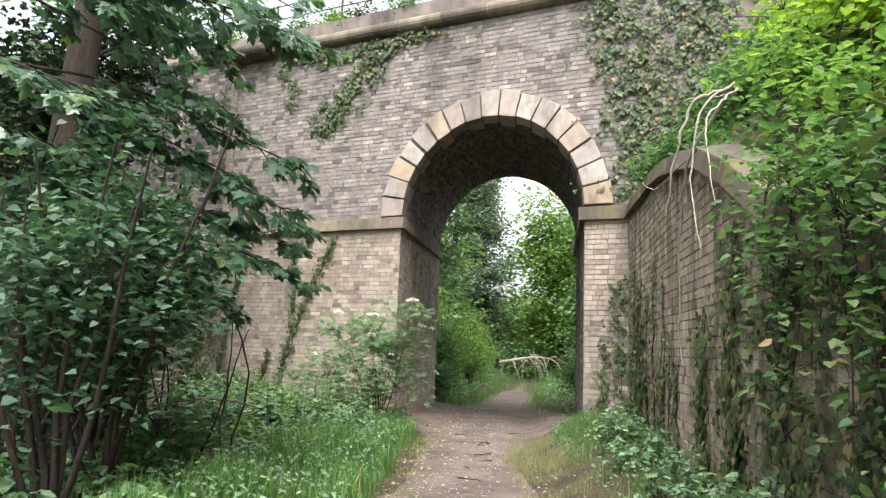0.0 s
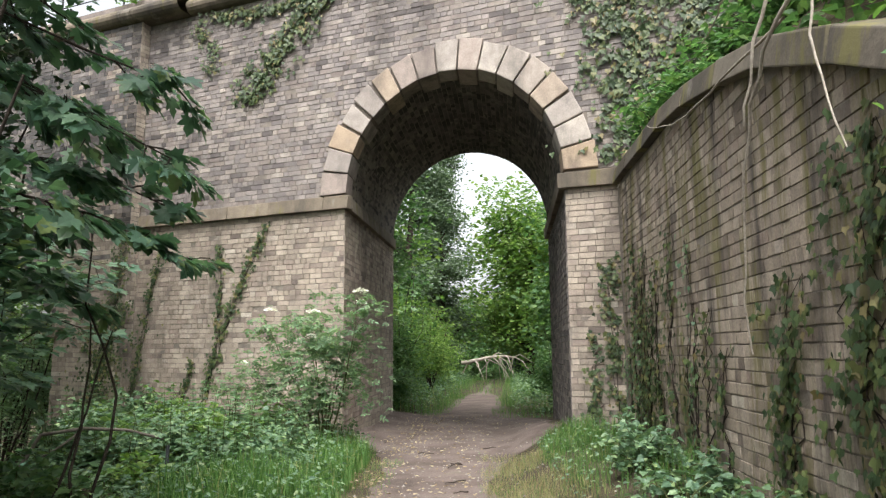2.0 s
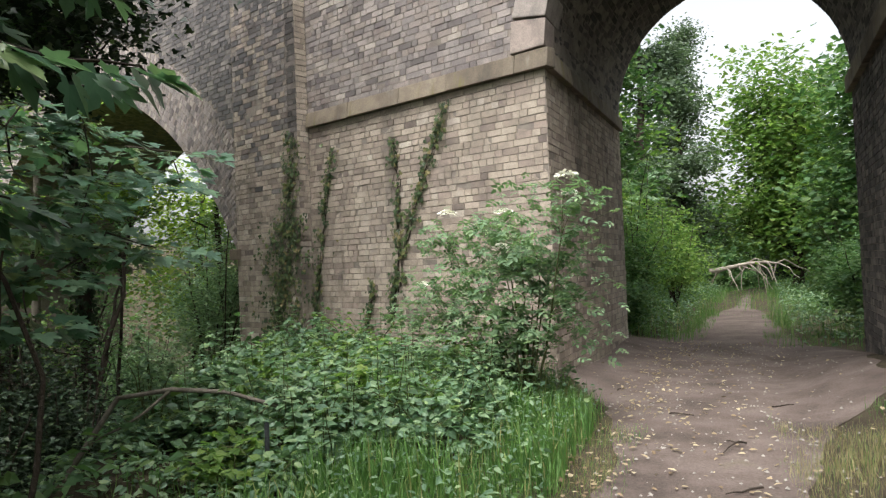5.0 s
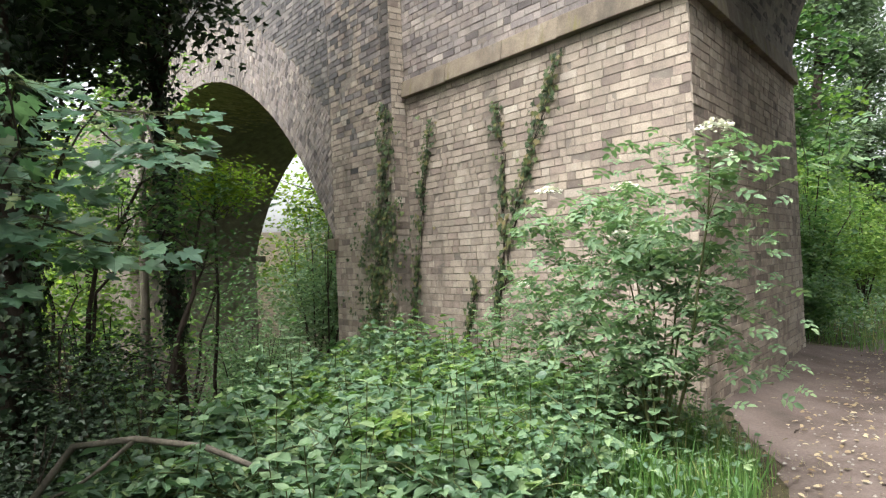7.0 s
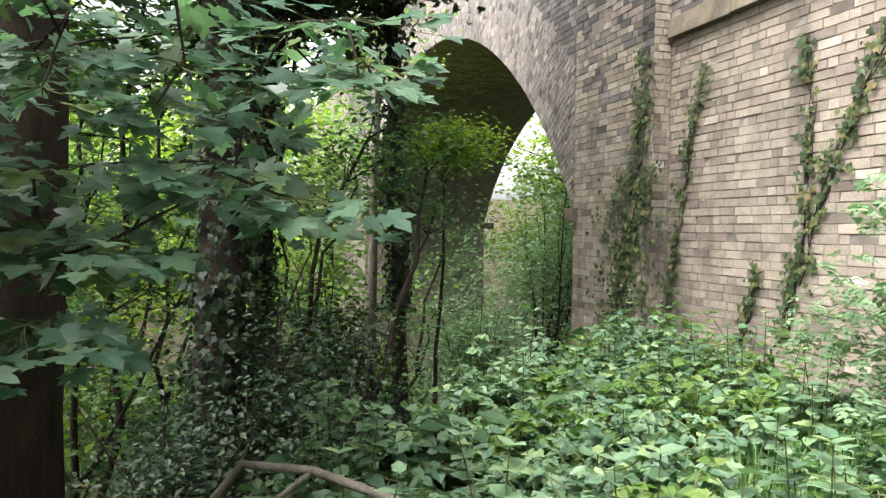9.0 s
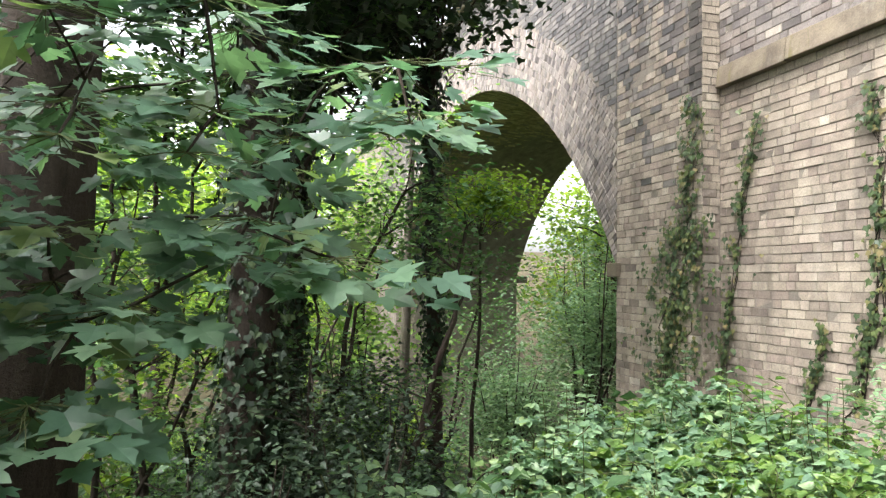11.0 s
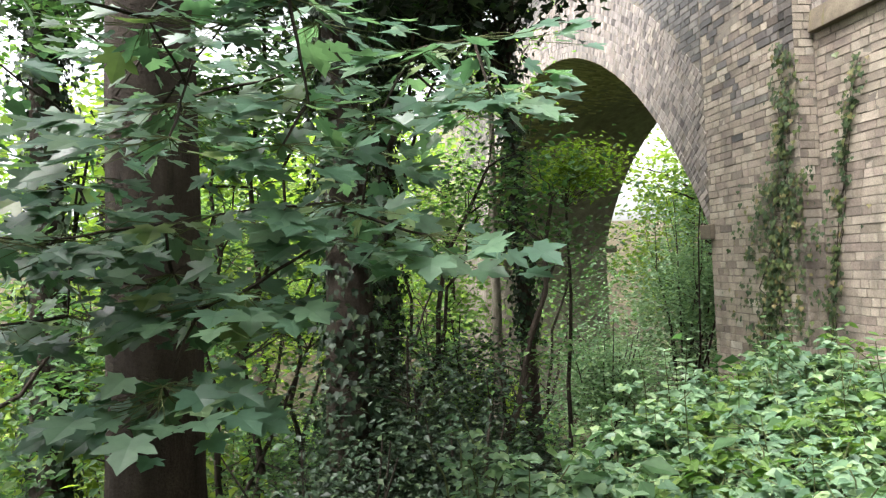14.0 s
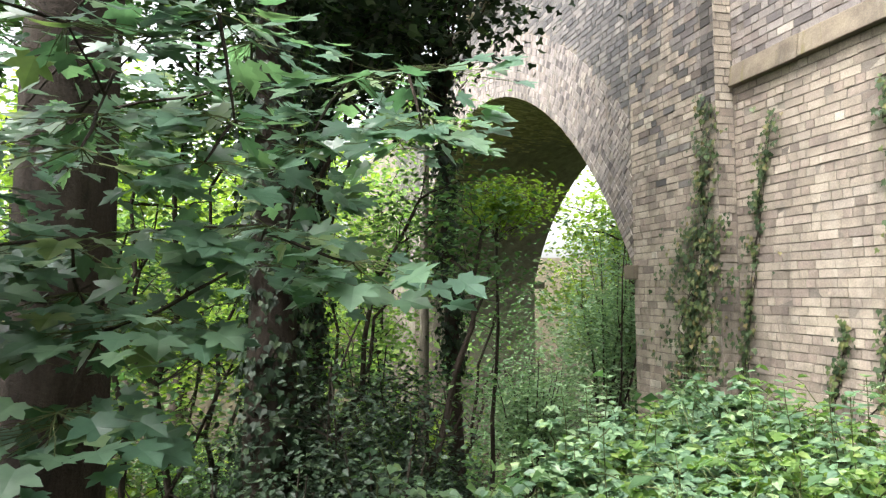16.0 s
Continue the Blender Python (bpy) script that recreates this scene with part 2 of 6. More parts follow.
# soot on vault and pilaster edge; painted shade on the right jamb
BRICK_DARK = masonry("sooty_shaded_brick", [(0.0, (0.045, 0.042, 0.042)), (0.5, (0.10, 0.093, 0.09)), (1.0, (0.17, 0.15, 0.14))], soot_at=(0.5, 0.8))
BRICK_MOSSY = masonry("mossy_brick", [(0.0, (0.15, 0.125, 0.108)), (0.14, (0.26, 0.22, 0.182)), (0.5, (0.33, 0.282, 0.235)), (0.78, (0.385, 0.335, 0.283)), (0.92, (0.25, 0.20, 0.172)), (1.0, (0.46, 0.415, 0.36))], soot_at=(0.50, 0.62), moss=1.15, run=(3.2, 3.2, 0.22))
MORTAR = rough_stuff("old_mortar", [(0.3, (0.12, 0.105, 0.09)), (0.7, (0.25, 0.22, 0.19))], 4, 90, bump=0.008)
MORTAR_DARK = rough_stuff("sooty_mortar", [(0.3, (0.03, 0.03, 0.03)), (0.7, (0.075, 0.07, 0.068))], 4, 90, bump=0.008)
SANDSTONE = masonry("dressed_sandstone", [(0.0, (0.38, 0.30, 0.225)), (0.2, (0.34, 0.30, 0.27)), (0.45, (0.30, 0.272, 0.258)), (0.7, (0.41, 0.375, 0.345)), (0.85, (0.34, 0.285, 0.26)), (1.0, (0.25, 0.22, 0.205))], soot_at=(0.49, 0.70))
STONE_BAND = masonry("weathered_stone_band", [(0.0, (0.13, 0.112, 0.088)), (0.5, (0.19, 0.16, 0.125)), (1.0, (0.245, 0.215, 0.168))], soot_at=(0.46, 0.69), moss=0.7)
STONE_COPING = masonry("mossy_coping_stone", [(0.0, (0.075, 0.066, 0.052)), (0.5, (0.12, 0.105, 0.085)), (1.0, (0.165, 0.148, 0.12))], soot_at=(0.46, 0.66), moss=1.0)
SOIL = rough_stuff("woodland_soil", [(0.3, (0.028, 0.022, 0.016)), (0.55, (0.06, 0.05, 0.03)), (0.75, (0.075, 0.075, 0.035))], 2.2, 45, bump=0.03)
PATH_EARTH = rough_stuff("trodden_earth", [(0.25, (0.05, 0.04, 0.035)), (0.45, (0.095, 0.075, 0.066)), (0.62, (0.14, 0.112, 0.10)), (0.8, (0.11, 0.105, 0.06))], 1.5, 55, bump=0.02)
BARK = rough_stuff("furrowed_bark", [(0.3, (0.018, 0.014, 0.011)), (0.55, (0.045, 0.035, 0.028)), (0.8, (0.075, 0.06, 0.048))], 9, 60, bump=0.05, stretch=(1, 1, 0.22))
BARK_PALE = rough_stuff("pale_bark", [(0.3, (0.07, 0.062, 0.05)), (0.7, (0.19, 0.17, 0.14))], 9, 60, bump=0.012, stretch=(1, 1, 0.4))
DEADWOOD = rough_stuff("bleached_deadwood", [(0.3, (0.20, 0.175, 0.145)), (0.7, (0.40, 0.36, 0.31))], 9, 50, bump=0.01)
METAL = rough_stuff("dark_painted_steel", [(0.3, (0.03, 0.033, 0.036)), (0.7, (0.06, 0.065, 0.07))], 10, 80, rough=0.6, bump=0.002)
LEAF_SYC = leafage("sycamore_leaf", [(0.0, (0.055, 0.115, 0.08)), (0.5, (0.09, 0.165, 0.115)), (0.9, (0.13, 0.205, 0.13)), (1.0, (0.18, 0.23, 0.09))], 0.32, 0.4, gloss=0.5)
LEAF_IVY = leafage("ivy_leaf", [(0.0, (0.025, 0.045, 0.022)), (0.55, (0.055, 0.085, 0.035)), (0.85, (0.10, 0.125, 0.045)), (1.0, (0.19, 0.15, 0.075))], 0.5, 0.18)
LEAF_BRAMBLE = leafage("bramble_leaf", [(0.0, (0.07, 0.135, 0.085)), (0.5, (0.12, 0.205, 0.122)), (0.85, (0.17, 0.26, 0.145)), (1.0, (0.22, 0.30, 0.135))], 0.45, 0.33, gloss=0.45)
LEAF_ELDER = leafage("elder_leaf", [(0.0, (0.10, 0.17, 0.10)), (0.6, (0.15, 0.24, 0.14)), (1.0, (0.21, 0.29, 0.165))], 0.5, 0.38)
LEAF_LIGHT = leafage("bright_young_leaf", [(0.0, (0.08, 0.15, 0.045)), (0.5, (0.125, 0.215, 0.062)), (1.0, (0.20, 0.27, 0.08))], 0.55, 0.5)
# lime also carries painted backlight on the sapling and gully bushes
LEAF_LIME = leafage("lime_leaf", [(0.0, (0.16, 0.25, 0.04)), (1.0, (0.26, 0.34, 0.06))], 0.5, 0.55)
LEAF_WOOD = leafage("woodland_leaf", [(0.0, (0.045, 0.10, 0.042)), (0.5, (0.075, 0.15, 0.062)), (1.0, (0.12, 0.19, 0.07))], 0.55, 0.42)
# near-black: woodland shade is mixed into the evergreen and ivy colour
LEAF_DARK = leafage("shade_dark_evergreen_leaf", [(0.0, (0.010, 0.022, 0.012)), (0.7, (0.022, 0.042, 0.022)), (1.0, (0.045, 0.07, 0.03))], 0.5, 0.12)
LEAF_HAZEL = leafage("dusky_hazel_leaf", [(0.0, (0.035, 0.075, 0.05)), (0.6, (0.06, 0.115, 0.075)), (1.0, (0.095, 0.15, 0.095))], 0.5, 0.3)
LEAF_PINE = leafage("pine_needles", [(0.0, (0.055, 0.09, 0.06)), (1.0, (0.13, 0.175, 0.12))], 0.6, 0.3)
GRASS = leafage("grass_blade", [(0.0, (0.055, 0.13, 0.035)), (0.6, (0.095, 0.20, 0.055)), (0.9, (0.15, 0.25, 0.075)), (1.0, (0.27, 0.25, 0.12))], 0.55, 0.35)
GRASS_DRY = leafage("dry_grass", [(0.0, (0.20, 0.17, 0.09)), (0.6, (0.32, 0.28, 0.16)), (1.0, (0.20, 0.24, 0.09))], 0.6, 0.3)
STEM = rough_stuff("green_stem", [(0.3, (0.05, 0.07, 0.025)), (0.7, (0.12, 0.13, 0.06))], 12, 60, bump=0.004)
PETAL = leafage("cream_flower", [(0.0, (0.70, 0.69, 0.60)), (1.0, (0.82, 0.81, 0.77))], 0.7, 0.04)
LITTER = leafage("dead_leaf", [(0.0, (0.13, 0.09, 0.055)), (0.5, (0.25, 0.195, 0.125)), (1.0, (0.38, 0.33, 0.23))], 0.7, 0.12)
RED = rough_stuff("faded_red_plastic", [(0.3, (0.30, 0.05, 0.03)), (0.7, (0.42, 0.08, 0.05))], 10, 40, rough=0.5, bump=0.002)
PEBBLE = rough_stuff("path_stone", [(0.3, (0.16, 0.15, 0.135)), (0.7, (0.33, 0.31, 0.28))], 20, 80, bump=0.004)

# ---- ground and path ----
def spaced(lo, hi, fine_lo, fine_hi, fine, coarse):
    a = list(np.arange(fine_lo, fine_hi + 1e-6, fine))
    left, step, v = [], coarse, fine_lo
    while v > lo:
        v -= step
        left.append(v)
        step *= 1.25
    right, step, v = [], coarse, fine_hi
    while v < hi:
        v += step
        right.append(v)
        step *= 1.25
    return np.array(left[::-1] + a + right)


def grid_faces(nx, ny):
    i, j = np.meshgrid(np.arange(nx - 1), np.arange(ny - 1), indexing="ij")
    a = i * ny + j
    return np.stack([a, a + ny, a + ny + 1, a + 1], -1).reshape(-1, 4)


gx, gy = spaced(-600, 600, -26, 4, 0.25, 1.0), spaced(-600, 700, -4, 24, 0.25, 1.0)
GX, GY = np.meshgrid(gx, gy, indexing="ij")
GZ = height(GX, GY)
ground = link_mesh("ground", np.stack([GX, GY, GZ], -1).reshape(-1, 3), grid_faces(len(gx), len(gy)), SOIL, smoothed=True)
tagged(ground, "dark woodland soil falling into a leafy gully", "ground", kind="structure")

rng = np.random.default_rng(5)
py = np.concatenate([np.arange(-6, 20, 0.2), np.arange(20, 37, 0.6)])
across = np.linspace(-1, 1, 11)
half = np.interp(py, [-6, 8, 9.5, 11, 12, 16, 17.5, 22, 27, 37], [0.8, 0.72, 0.75, 1.1, 1.78, 1.85, 1.1, 0.6, 0.1, 0.03])
px_mid = path_x(py)
wob = np.convolve(rng.normal(0, 0.16, len(py)), np.ones(4) / 4, "same")
PX = px_mid[:, None] + across[None] * (half + wob)[:, None]
PY = np.repeat(py[:, None], 11, 1)
PZ = height(PX, PY) + 0.012 + 0.02 * (1 - across[None] ** 2)
path_strip = link_mesh("path", np.stack([PX, PY, PZ], -1).reshape(-1, 3), grid_faces(len(py), 11), PATH_EARTH, smoothed=True)
tagged(path_strip, "trodden earth footpath scattered with dead leaves", "path", kind="structure")


# ---- brickwork ----
CH = 0.002


def brick_cells(rng, u0, u1, v0, v1, course, lengths, mask=None, joint=0.008):
    """Bricks of one face as (u0, u1, v0, v1, proud)."""
    out = []
    rows = max(1, round((v1 - v0) / course))
    ch = (v1 - v0) / rows
    for r in range(rows):
        a = u0 - rng.uniform(0, lengths[-1])
        c, d = v0 + r * ch, v0 + (r + 1) * ch
        while a < u1:
            L = lengths[int(rng.integers(len(lengths)))] * rng.uniform(0.93, 1.07)
            lo, hi = max(a, u0), min(a + L, u1)
            a += L
            if hi - lo < 0.035:
                continue
            if mask is not None and not mask((lo + hi) / 2, (c + d) / 2):
                continue
            proud = abs(rng.normal(0, 0.003)) if rng.uniform() > 0.03 else -0.005
            jit = rng.uniform(-0.003, 0.003, 4)
            out.append((lo + joint / 2 + jit[0], hi - joint / 2 + jit[1], c + joint / 2 + jit[2], d - joint / 2 + jit[3], proud))
    return out


CELL_F = np.array([(4, 5, 6, 7), (0, 1, 5, 4), (1, 2, 6, 5), (2, 3, 7, 6), (3, 0, 4, 7)])


def brick_mesh(cells, place):
    """Joined bricks: each a face with chamfered edges that run back to the mortar."""
    A = np.array(cells)
    n = len(A)
    U = np.stack([A[:, 0], A[:, 1], A[:, 1], A[:, 0]], 1)
    Vv = np.stack([A[:, 2], A[:, 2], A[:, 3], A[:, 3]], 1)
    du, dv = np.array([1, -1, -1, 1]) * CH, np.array([1, 1, -1, -1]) * CH
    tilt = np.random.default_rng(n).normal(0, 0.0025, (n, 4))
    U2, V2 = np.concatenate([U, U + du], 1), np.concatenate([Vv, Vv + dv], 1)
    W = np.concatenate([np.full((n, 4), -0.007), A[:, 4:5] + tilt], 1)
    P = place(U2.ravel(), V2.ravel(), W.ravel())
    F = (CELL_F[None] + (np.arange(n) * 8)[:, None, None]).reshape(-1, 4)
    return P, F


def unit_brick(seed):
    r = np.random.default_rng(seed)
    V = np.array([(0, 0, -1), (1, 0, -1), (1, 1, -1), (0, 1, -1), (0, 0, -0.35), (1, 0, -0.35), (1, 1, -0.35), (0, 1, -0.35),
                  (0.012, 0.03, 0), (0.988, 0.03, 0), (0.988, 0.97, 0), (0.012, 0.97, 0)], float)
    V[8:] += r.normal(0, 0.02, (4, 3)) * (1, 1, 2)
    F = [(0, 1, 5, 4), (1, 2, 6, 5), (2, 3, 7, 6), (3, 0, 4, 7), (4, 5, 9, 8), (5, 6, 10, 9), (6, 7, 11, 10), (7, 4, 8, 11), (8, 9, 10, 11)]
    me = bpy.data.meshes.new("brick")
    me.from_pydata(V.tolist(), [], F)
    return me


def single_bricks(cells, place, mat, parent, seeds):
    """Bricks as objects that share a few meshes."""
    shapes = []
    for s in seeds:
        me = unit_brick(s)
        me.materials.append(mat)
        shapes.append(me)
    for i, (a, b, c, d, w) in enumerate(cells):
        one = lambda u, v, q: place(np.array([u]), np.array([v]), np.array([q]))[0]
        o = one(a, c, w)
        ex, ey = one(b, c, w) - o, one(a, d, w) - o
        ez = one(a, c, w + 0.012) - o
        m = Matrix(((ex[0], ey[0], ez[0], o[0]), (ex[1], ey[1], ez[1], o[1]), (ex[2], ey[2], ez[2], o[2]), (0, 0, 0, 1)))
        ob = new("brick", shapes[i % len(shapes)])
        ob.parent = parent
        ob.matrix_basis = m


def brickwork(name, rng, mat, parent, place, u0, u1, v0, v1, course=0.086, lengths=(0.115, 0.235), mask=None, singles=None):
    cells = brick_cells(rng, u0, u1, v0, v1, course, lengths, mask)
    if singles:
        near = [c for c in cells if singles((c[0] + c[1]) / 2, (c[2] + c[3]) / 2)]
        chosen = set(near[:295])
        LATER.append((near[:295], place, mat, parent))
        cells = [c for c in cells if c not in chosen]
    if cells:
        V, F = brick_mesh(cells, place)
        ob = link_mesh(name, V, F, mat, parent)
        ob["kind"] = "stuff"


LATER = []

# ---- viaduct ----
XC, HALF, RISE, SPRING = (XL + XR) / 2, (XR - XL) / 2, 1.82, IMP1 + 0.01
RING = 0.47


def main_soffit(x):
    return SPRING + 0.006 + RISE * math.sqrt(max(0.0, 1 - ((x - XC) / HALF) ** 2))


def big_soffit(x):
    return BIG_Z + 0.006 + math.sqrt(max(0.0, BIG_R ** 2 - (x - BIG_C) ** 2))


BIG_W = math.sqrt(BIG_R ** 2 - (BIG_S - BIG_Z) ** 2)
BX0, BX1 = BIG_C - BIG_W, BIG_C + BIG_W
DEEP = -7.0
INSET = 0.005


def viaduct_body():
    s = Soup()

    def quad(*p):
        s.add(np.array(p), [(0, 1, 2, 3)])

    y0, y1 = FACE + INSET, BACK
    cuts = sorted({-46.0, BX0, BX1, XL, XR, 7.0} | set(np.linspace(BX0, BX1, 33)) | {XC - HALF * math.cos(k * math.pi / 24) for k in range(25)})
    sh = SKEW * (y1 - y0)
    for a, b in zip(cuts, cuts[1:]):
        m = (a + b) / 2
        if BX0 < m < BX1:
            za, zb = big_soffit(a), big_soffit(b)
        elif XL < m < XR:
            za, zb = main_soffit(a), main_soffit(b)
        else:
            za = zb = DEEP
        yf = PIL_Y + INSET if b <= PIL_L + 0.01 else y0
        quad((a, yf, za), (b, yf, zb), (b, yf, TOP), (a, yf, TOP))
        quad((b + sh, y1, zb), (a + sh, y1, za), (a + sh, y1, TOP), (b + sh, y1, TOP))
        quad((a, yf, TOP), (b, yf, TOP), (b + sh, y1, TOP), (a + sh, y1, TOP))
        if za > DEEP + 1:
            quad((a, yf, za), (a + sh, y1, za), (b + sh, y1, zb), (b, yf, zb))
    for x, z, yf in ((BX0 - 0.006, BIG_S, PIL_Y), (BX1, BIG_S, PIL_Y), (XL - 0.006, SPRING, y0), (XR + 0.006, SPRING, y0)):
        quad((x, yf, DEEP), (x + sh, y1, DEEP), (x + sh, y1, z), (x, yf, z))
    # pilaster
    s.add(box(PIL_L, PIL_R - INSET, PIL_Y + INSET, FACE + 0.2, DEEP, TOP), BOX_F)
    return s.link("wall_viaduct", MORTAR)


viaduct = viaduct_body()
tagged(viaduct, "weathered brick railway viaduct with sandstone arch ring", "viaduct", kind="structure")
rng = np.random.default_rng(11)


def face_at(y):
    return lambda u, v, w: np.stack([u, y - w, v], 1)


def outside_ring(u, v):
    return v < SPRING or ((u - XC) / (HALF + RING - 0.05)) ** 2 + ((v - SPRING) / (RISE + RING - 0.05)) ** 2 > 1


brickwork("brick_field", rng, BRICK_LOW, viaduct, face_at(FACE), PIL_R, XL, -0.6, IMP0, singles=lambda u, v: u > -8.35 and v > 1.0)
brickwork("brick_field", rng, BRICK_HIGH, viaduct, face_at(FACE), PIL_R, -0.5, IMP1, TOP, mask=lambda u, v: outside_ring(u, v), singles=lambda u, v: -9.3 < u < -7.6 and v < 5.6)
brickwork("brick_field", rng, BRICK_LOW, viaduct, face_at(FACE), XR, -2.2, -0.2, IMP0)
def pilaster_bricks(rng, v0, v1):
    """Tan bricks below, more and more grey and sooty, shade-darkened ones above."""
    cells = brick_cells(rng, PIL_L, PIL_R - 0.23 * (v0 > 3), v0, v1, 0.086, (0.115, 0.235))
    kinds = {"grimy_shaded": [], "grey": [], "tan": []}
    for c in cells:
        dark = np.interp(c[2], [2.6, 4.2, 5.6, 7.0], [0.0, 0.55, 0.9, 1.0]) + 0.25 * math.sin(c[0] * 5 + c[2] * 2)
        pick = rng.uniform()
        kinds["grimy_shaded" if pick < dark * 0.6 else "grey" if pick < dark else "tan"].append(c)
    for kind, mat in (("grimy_shaded", BRICK_GRIMY_SHADED), ("grey", BRICK_HIGH), ("tan", BRICK_LOW)):
        if kinds[kind]:
            V, F = brick_mesh(kinds[kind], face_at(PIL_Y))
            link_mesh("brick_field", V, F, mat, viaduct)["kind"] = "stuff"


brickwork("brick_field", rng, BRICK_LOW, viaduct, face_at(PIL_Y), PIL_L, PIL_R, -2.6, 2.6, singles=lambda u, v: v > 0.9)
pilaster_bricks(rng, 2.6, 3.6)
pilaster_bricks(rng, 3.6, TOP)
brickwork("brick_field", rng, BRICK_DARK, viaduct, face_at(PIL_Y), PIL_R - 0.23, PIL_R, 3.6, TOP, lengths=(0.225, 0.235))
brickwork("brick_field", rng, BRICK_LOW, viaduct, lambda u, v, w: np.stack([PIL_R + w, PIL_Y + u, v], 1), 0, FACE - PIL_Y, -0.6, TOP, lengths=(0.11, 0.22))


def jamb(x, side):
    return lambda u, v, w: np.stack([x + SKEW * u + side * w, FACE + u, v], 1)


brickwork("brick_field", rng, BRICK_LOW, viaduct, jamb(XL, 1), 0.0, BACK - FACE, -0.5, IMP0)
# right jamb lies in shade: the dark brick colour paints that in
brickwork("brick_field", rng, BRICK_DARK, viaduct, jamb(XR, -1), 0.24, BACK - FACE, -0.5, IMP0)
brickwork("brick_field", rng, BRICK_HIGH, viaduct, jamb(XR, -1), 0.0, 0.24, -0.5, IMP0, lengths=(0.11, 0.22))
SOF_LEN = math.pi * (HALF + RISE) / 2


def main_vault(u, v, w):
    a = math.pi - v / SOF_LEN * math.pi
    return np.stack([XC + (HALF - w) * np.cos(a) + SKEW * u, FACE + u, SPRING + (RISE - w) * np.sin(a)], 1)


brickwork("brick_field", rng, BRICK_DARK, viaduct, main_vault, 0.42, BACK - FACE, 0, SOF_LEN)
TH0 = math.asin((BIG_S - BIG_Z) / BIG_R)
ARC = BIG_R * (math.pi - 2 * TH0)


def ring_face(u, v, w):
    a = TH0 + u / BIG_R
    return np.stack([BIG_C + (BIG_R + v) * np.cos(a), PIL_Y - w + 0 * u, BIG_Z + (BIG_R + v) * np.sin(a)], 1)


def inside_ring(u, v):
    a = TH0 + u / BIG_R
    return BIG_C + (BIG_R + v) * math.cos(a) < PIL_L - 0.02


brickwork("brick_field", rng, BRICK_HIGH, viaduct, ring_face, 0, ARC, 0, 1.17, course=0.117, lengths=(0.08, 0.082), mask=inside_ring)


def spandrel(u, v):
    return (u - BIG_C) ** 2 + (v - BIG_Z) ** 2 > (BIG_R + 1.19) ** 2


# spandrel colour holds both soot and painted tree shade
brickwork("brick_field", rng, BRICK_GRIMY_SHADED, viaduct, face_at(PIL_Y), -30.0, PIL_L - 0.02, BIG_S, TOP, mask=spandrel)


def big_vault(u, v, w):
    a = TH0 + v / BIG_R
    return np.stack([BIG_C + (BIG_R - w) * np.cos(a) + SKEW * u, PIL_Y + u, BIG_Z + (BIG_R - w) * np.sin(a)], 1)


BRICK_VAULT = masonry("damp_vault_brick", [(0.0, (0.20, 0.17, 0.11)), (0.5, (0.32, 0.27, 0.175)), (1.0, (0.42, 0.36, 0.25))], soot_at=(0.6, 0.85), moss=0.35)
brickwork("brick_field", rng, BRICK_VAULT, viaduct, big_vault, 0, BACK - PIL_Y, 0, ARC)
brickwork("brick_field", rng, BRICK_LOW, viaduct, lambda u, v, w: np.stack([BX0 + SKEW * u + w, PIL_Y + u, v], 1), 0, BACK - PIL_Y, -3.5, BIG_S)


def stone(rng, corners, mat, name, parent, chamfer=0.018, rough=0.006):
    """A dressed block from 8 corners, with worn edges."""
    bm = bmesh.new()
    vs = [bm.verts.new(Vector(c) + Vector(rng.normal(0, rough, 3))) for c in corners]
    for f in BOX_F:
        bm.faces.new([vs[i] for i in f])
    bmesh.ops.recalc_face_normals(bm, faces=bm.faces)
    bmesh.ops.bevel(bm, geom=list(bm.edges), offset=chamfer, segments=2, affect="EDGES", profile=0.6)
    me = bpy.data.meshes.new(name)
    bm.to_mesh(me)
    bm.free()
    me.materials.append(mat)
    ob = new(name, me)
    ob.parent = parent
    return ob


N_STONES = 17
cuts = np.linspace(math.pi, 0, N_STONES + 1)
for k in range(N_STONES):
    gap = 0.006 if k not in (3, 4, 5) else 0.014
    a0, a1 = cuts[k] - gap, cuts[k + 1] + gap
    drop = (0.02 if k in (4, 5) else 0.0) + rng.uniform(0, 0.012)
    out = RING + rng.uniform(-0.02, 0.03)

    def at(a, r, y):
        return (XC + (HALF + r - drop) * math.cos(a) + SKEW * (y - FACE), y, SPRING + (RISE + r - drop) * math.sin(a))

    front = FACE - 0.05 - rng.uniform(0, 0.015)
    depth = FACE + (0.55 if k % 2 else 0.34)
    stone(rng, [at(a0, -0.012, front), at(a1, -0.012, front), at(a1, -0.012, depth), at(a0, -0.012, depth), at(a0, out, front), at(a1, out, front), at(a1, out, depth), at(a0, out, depth)], SANDSTONE, "voussoir", viaduct)

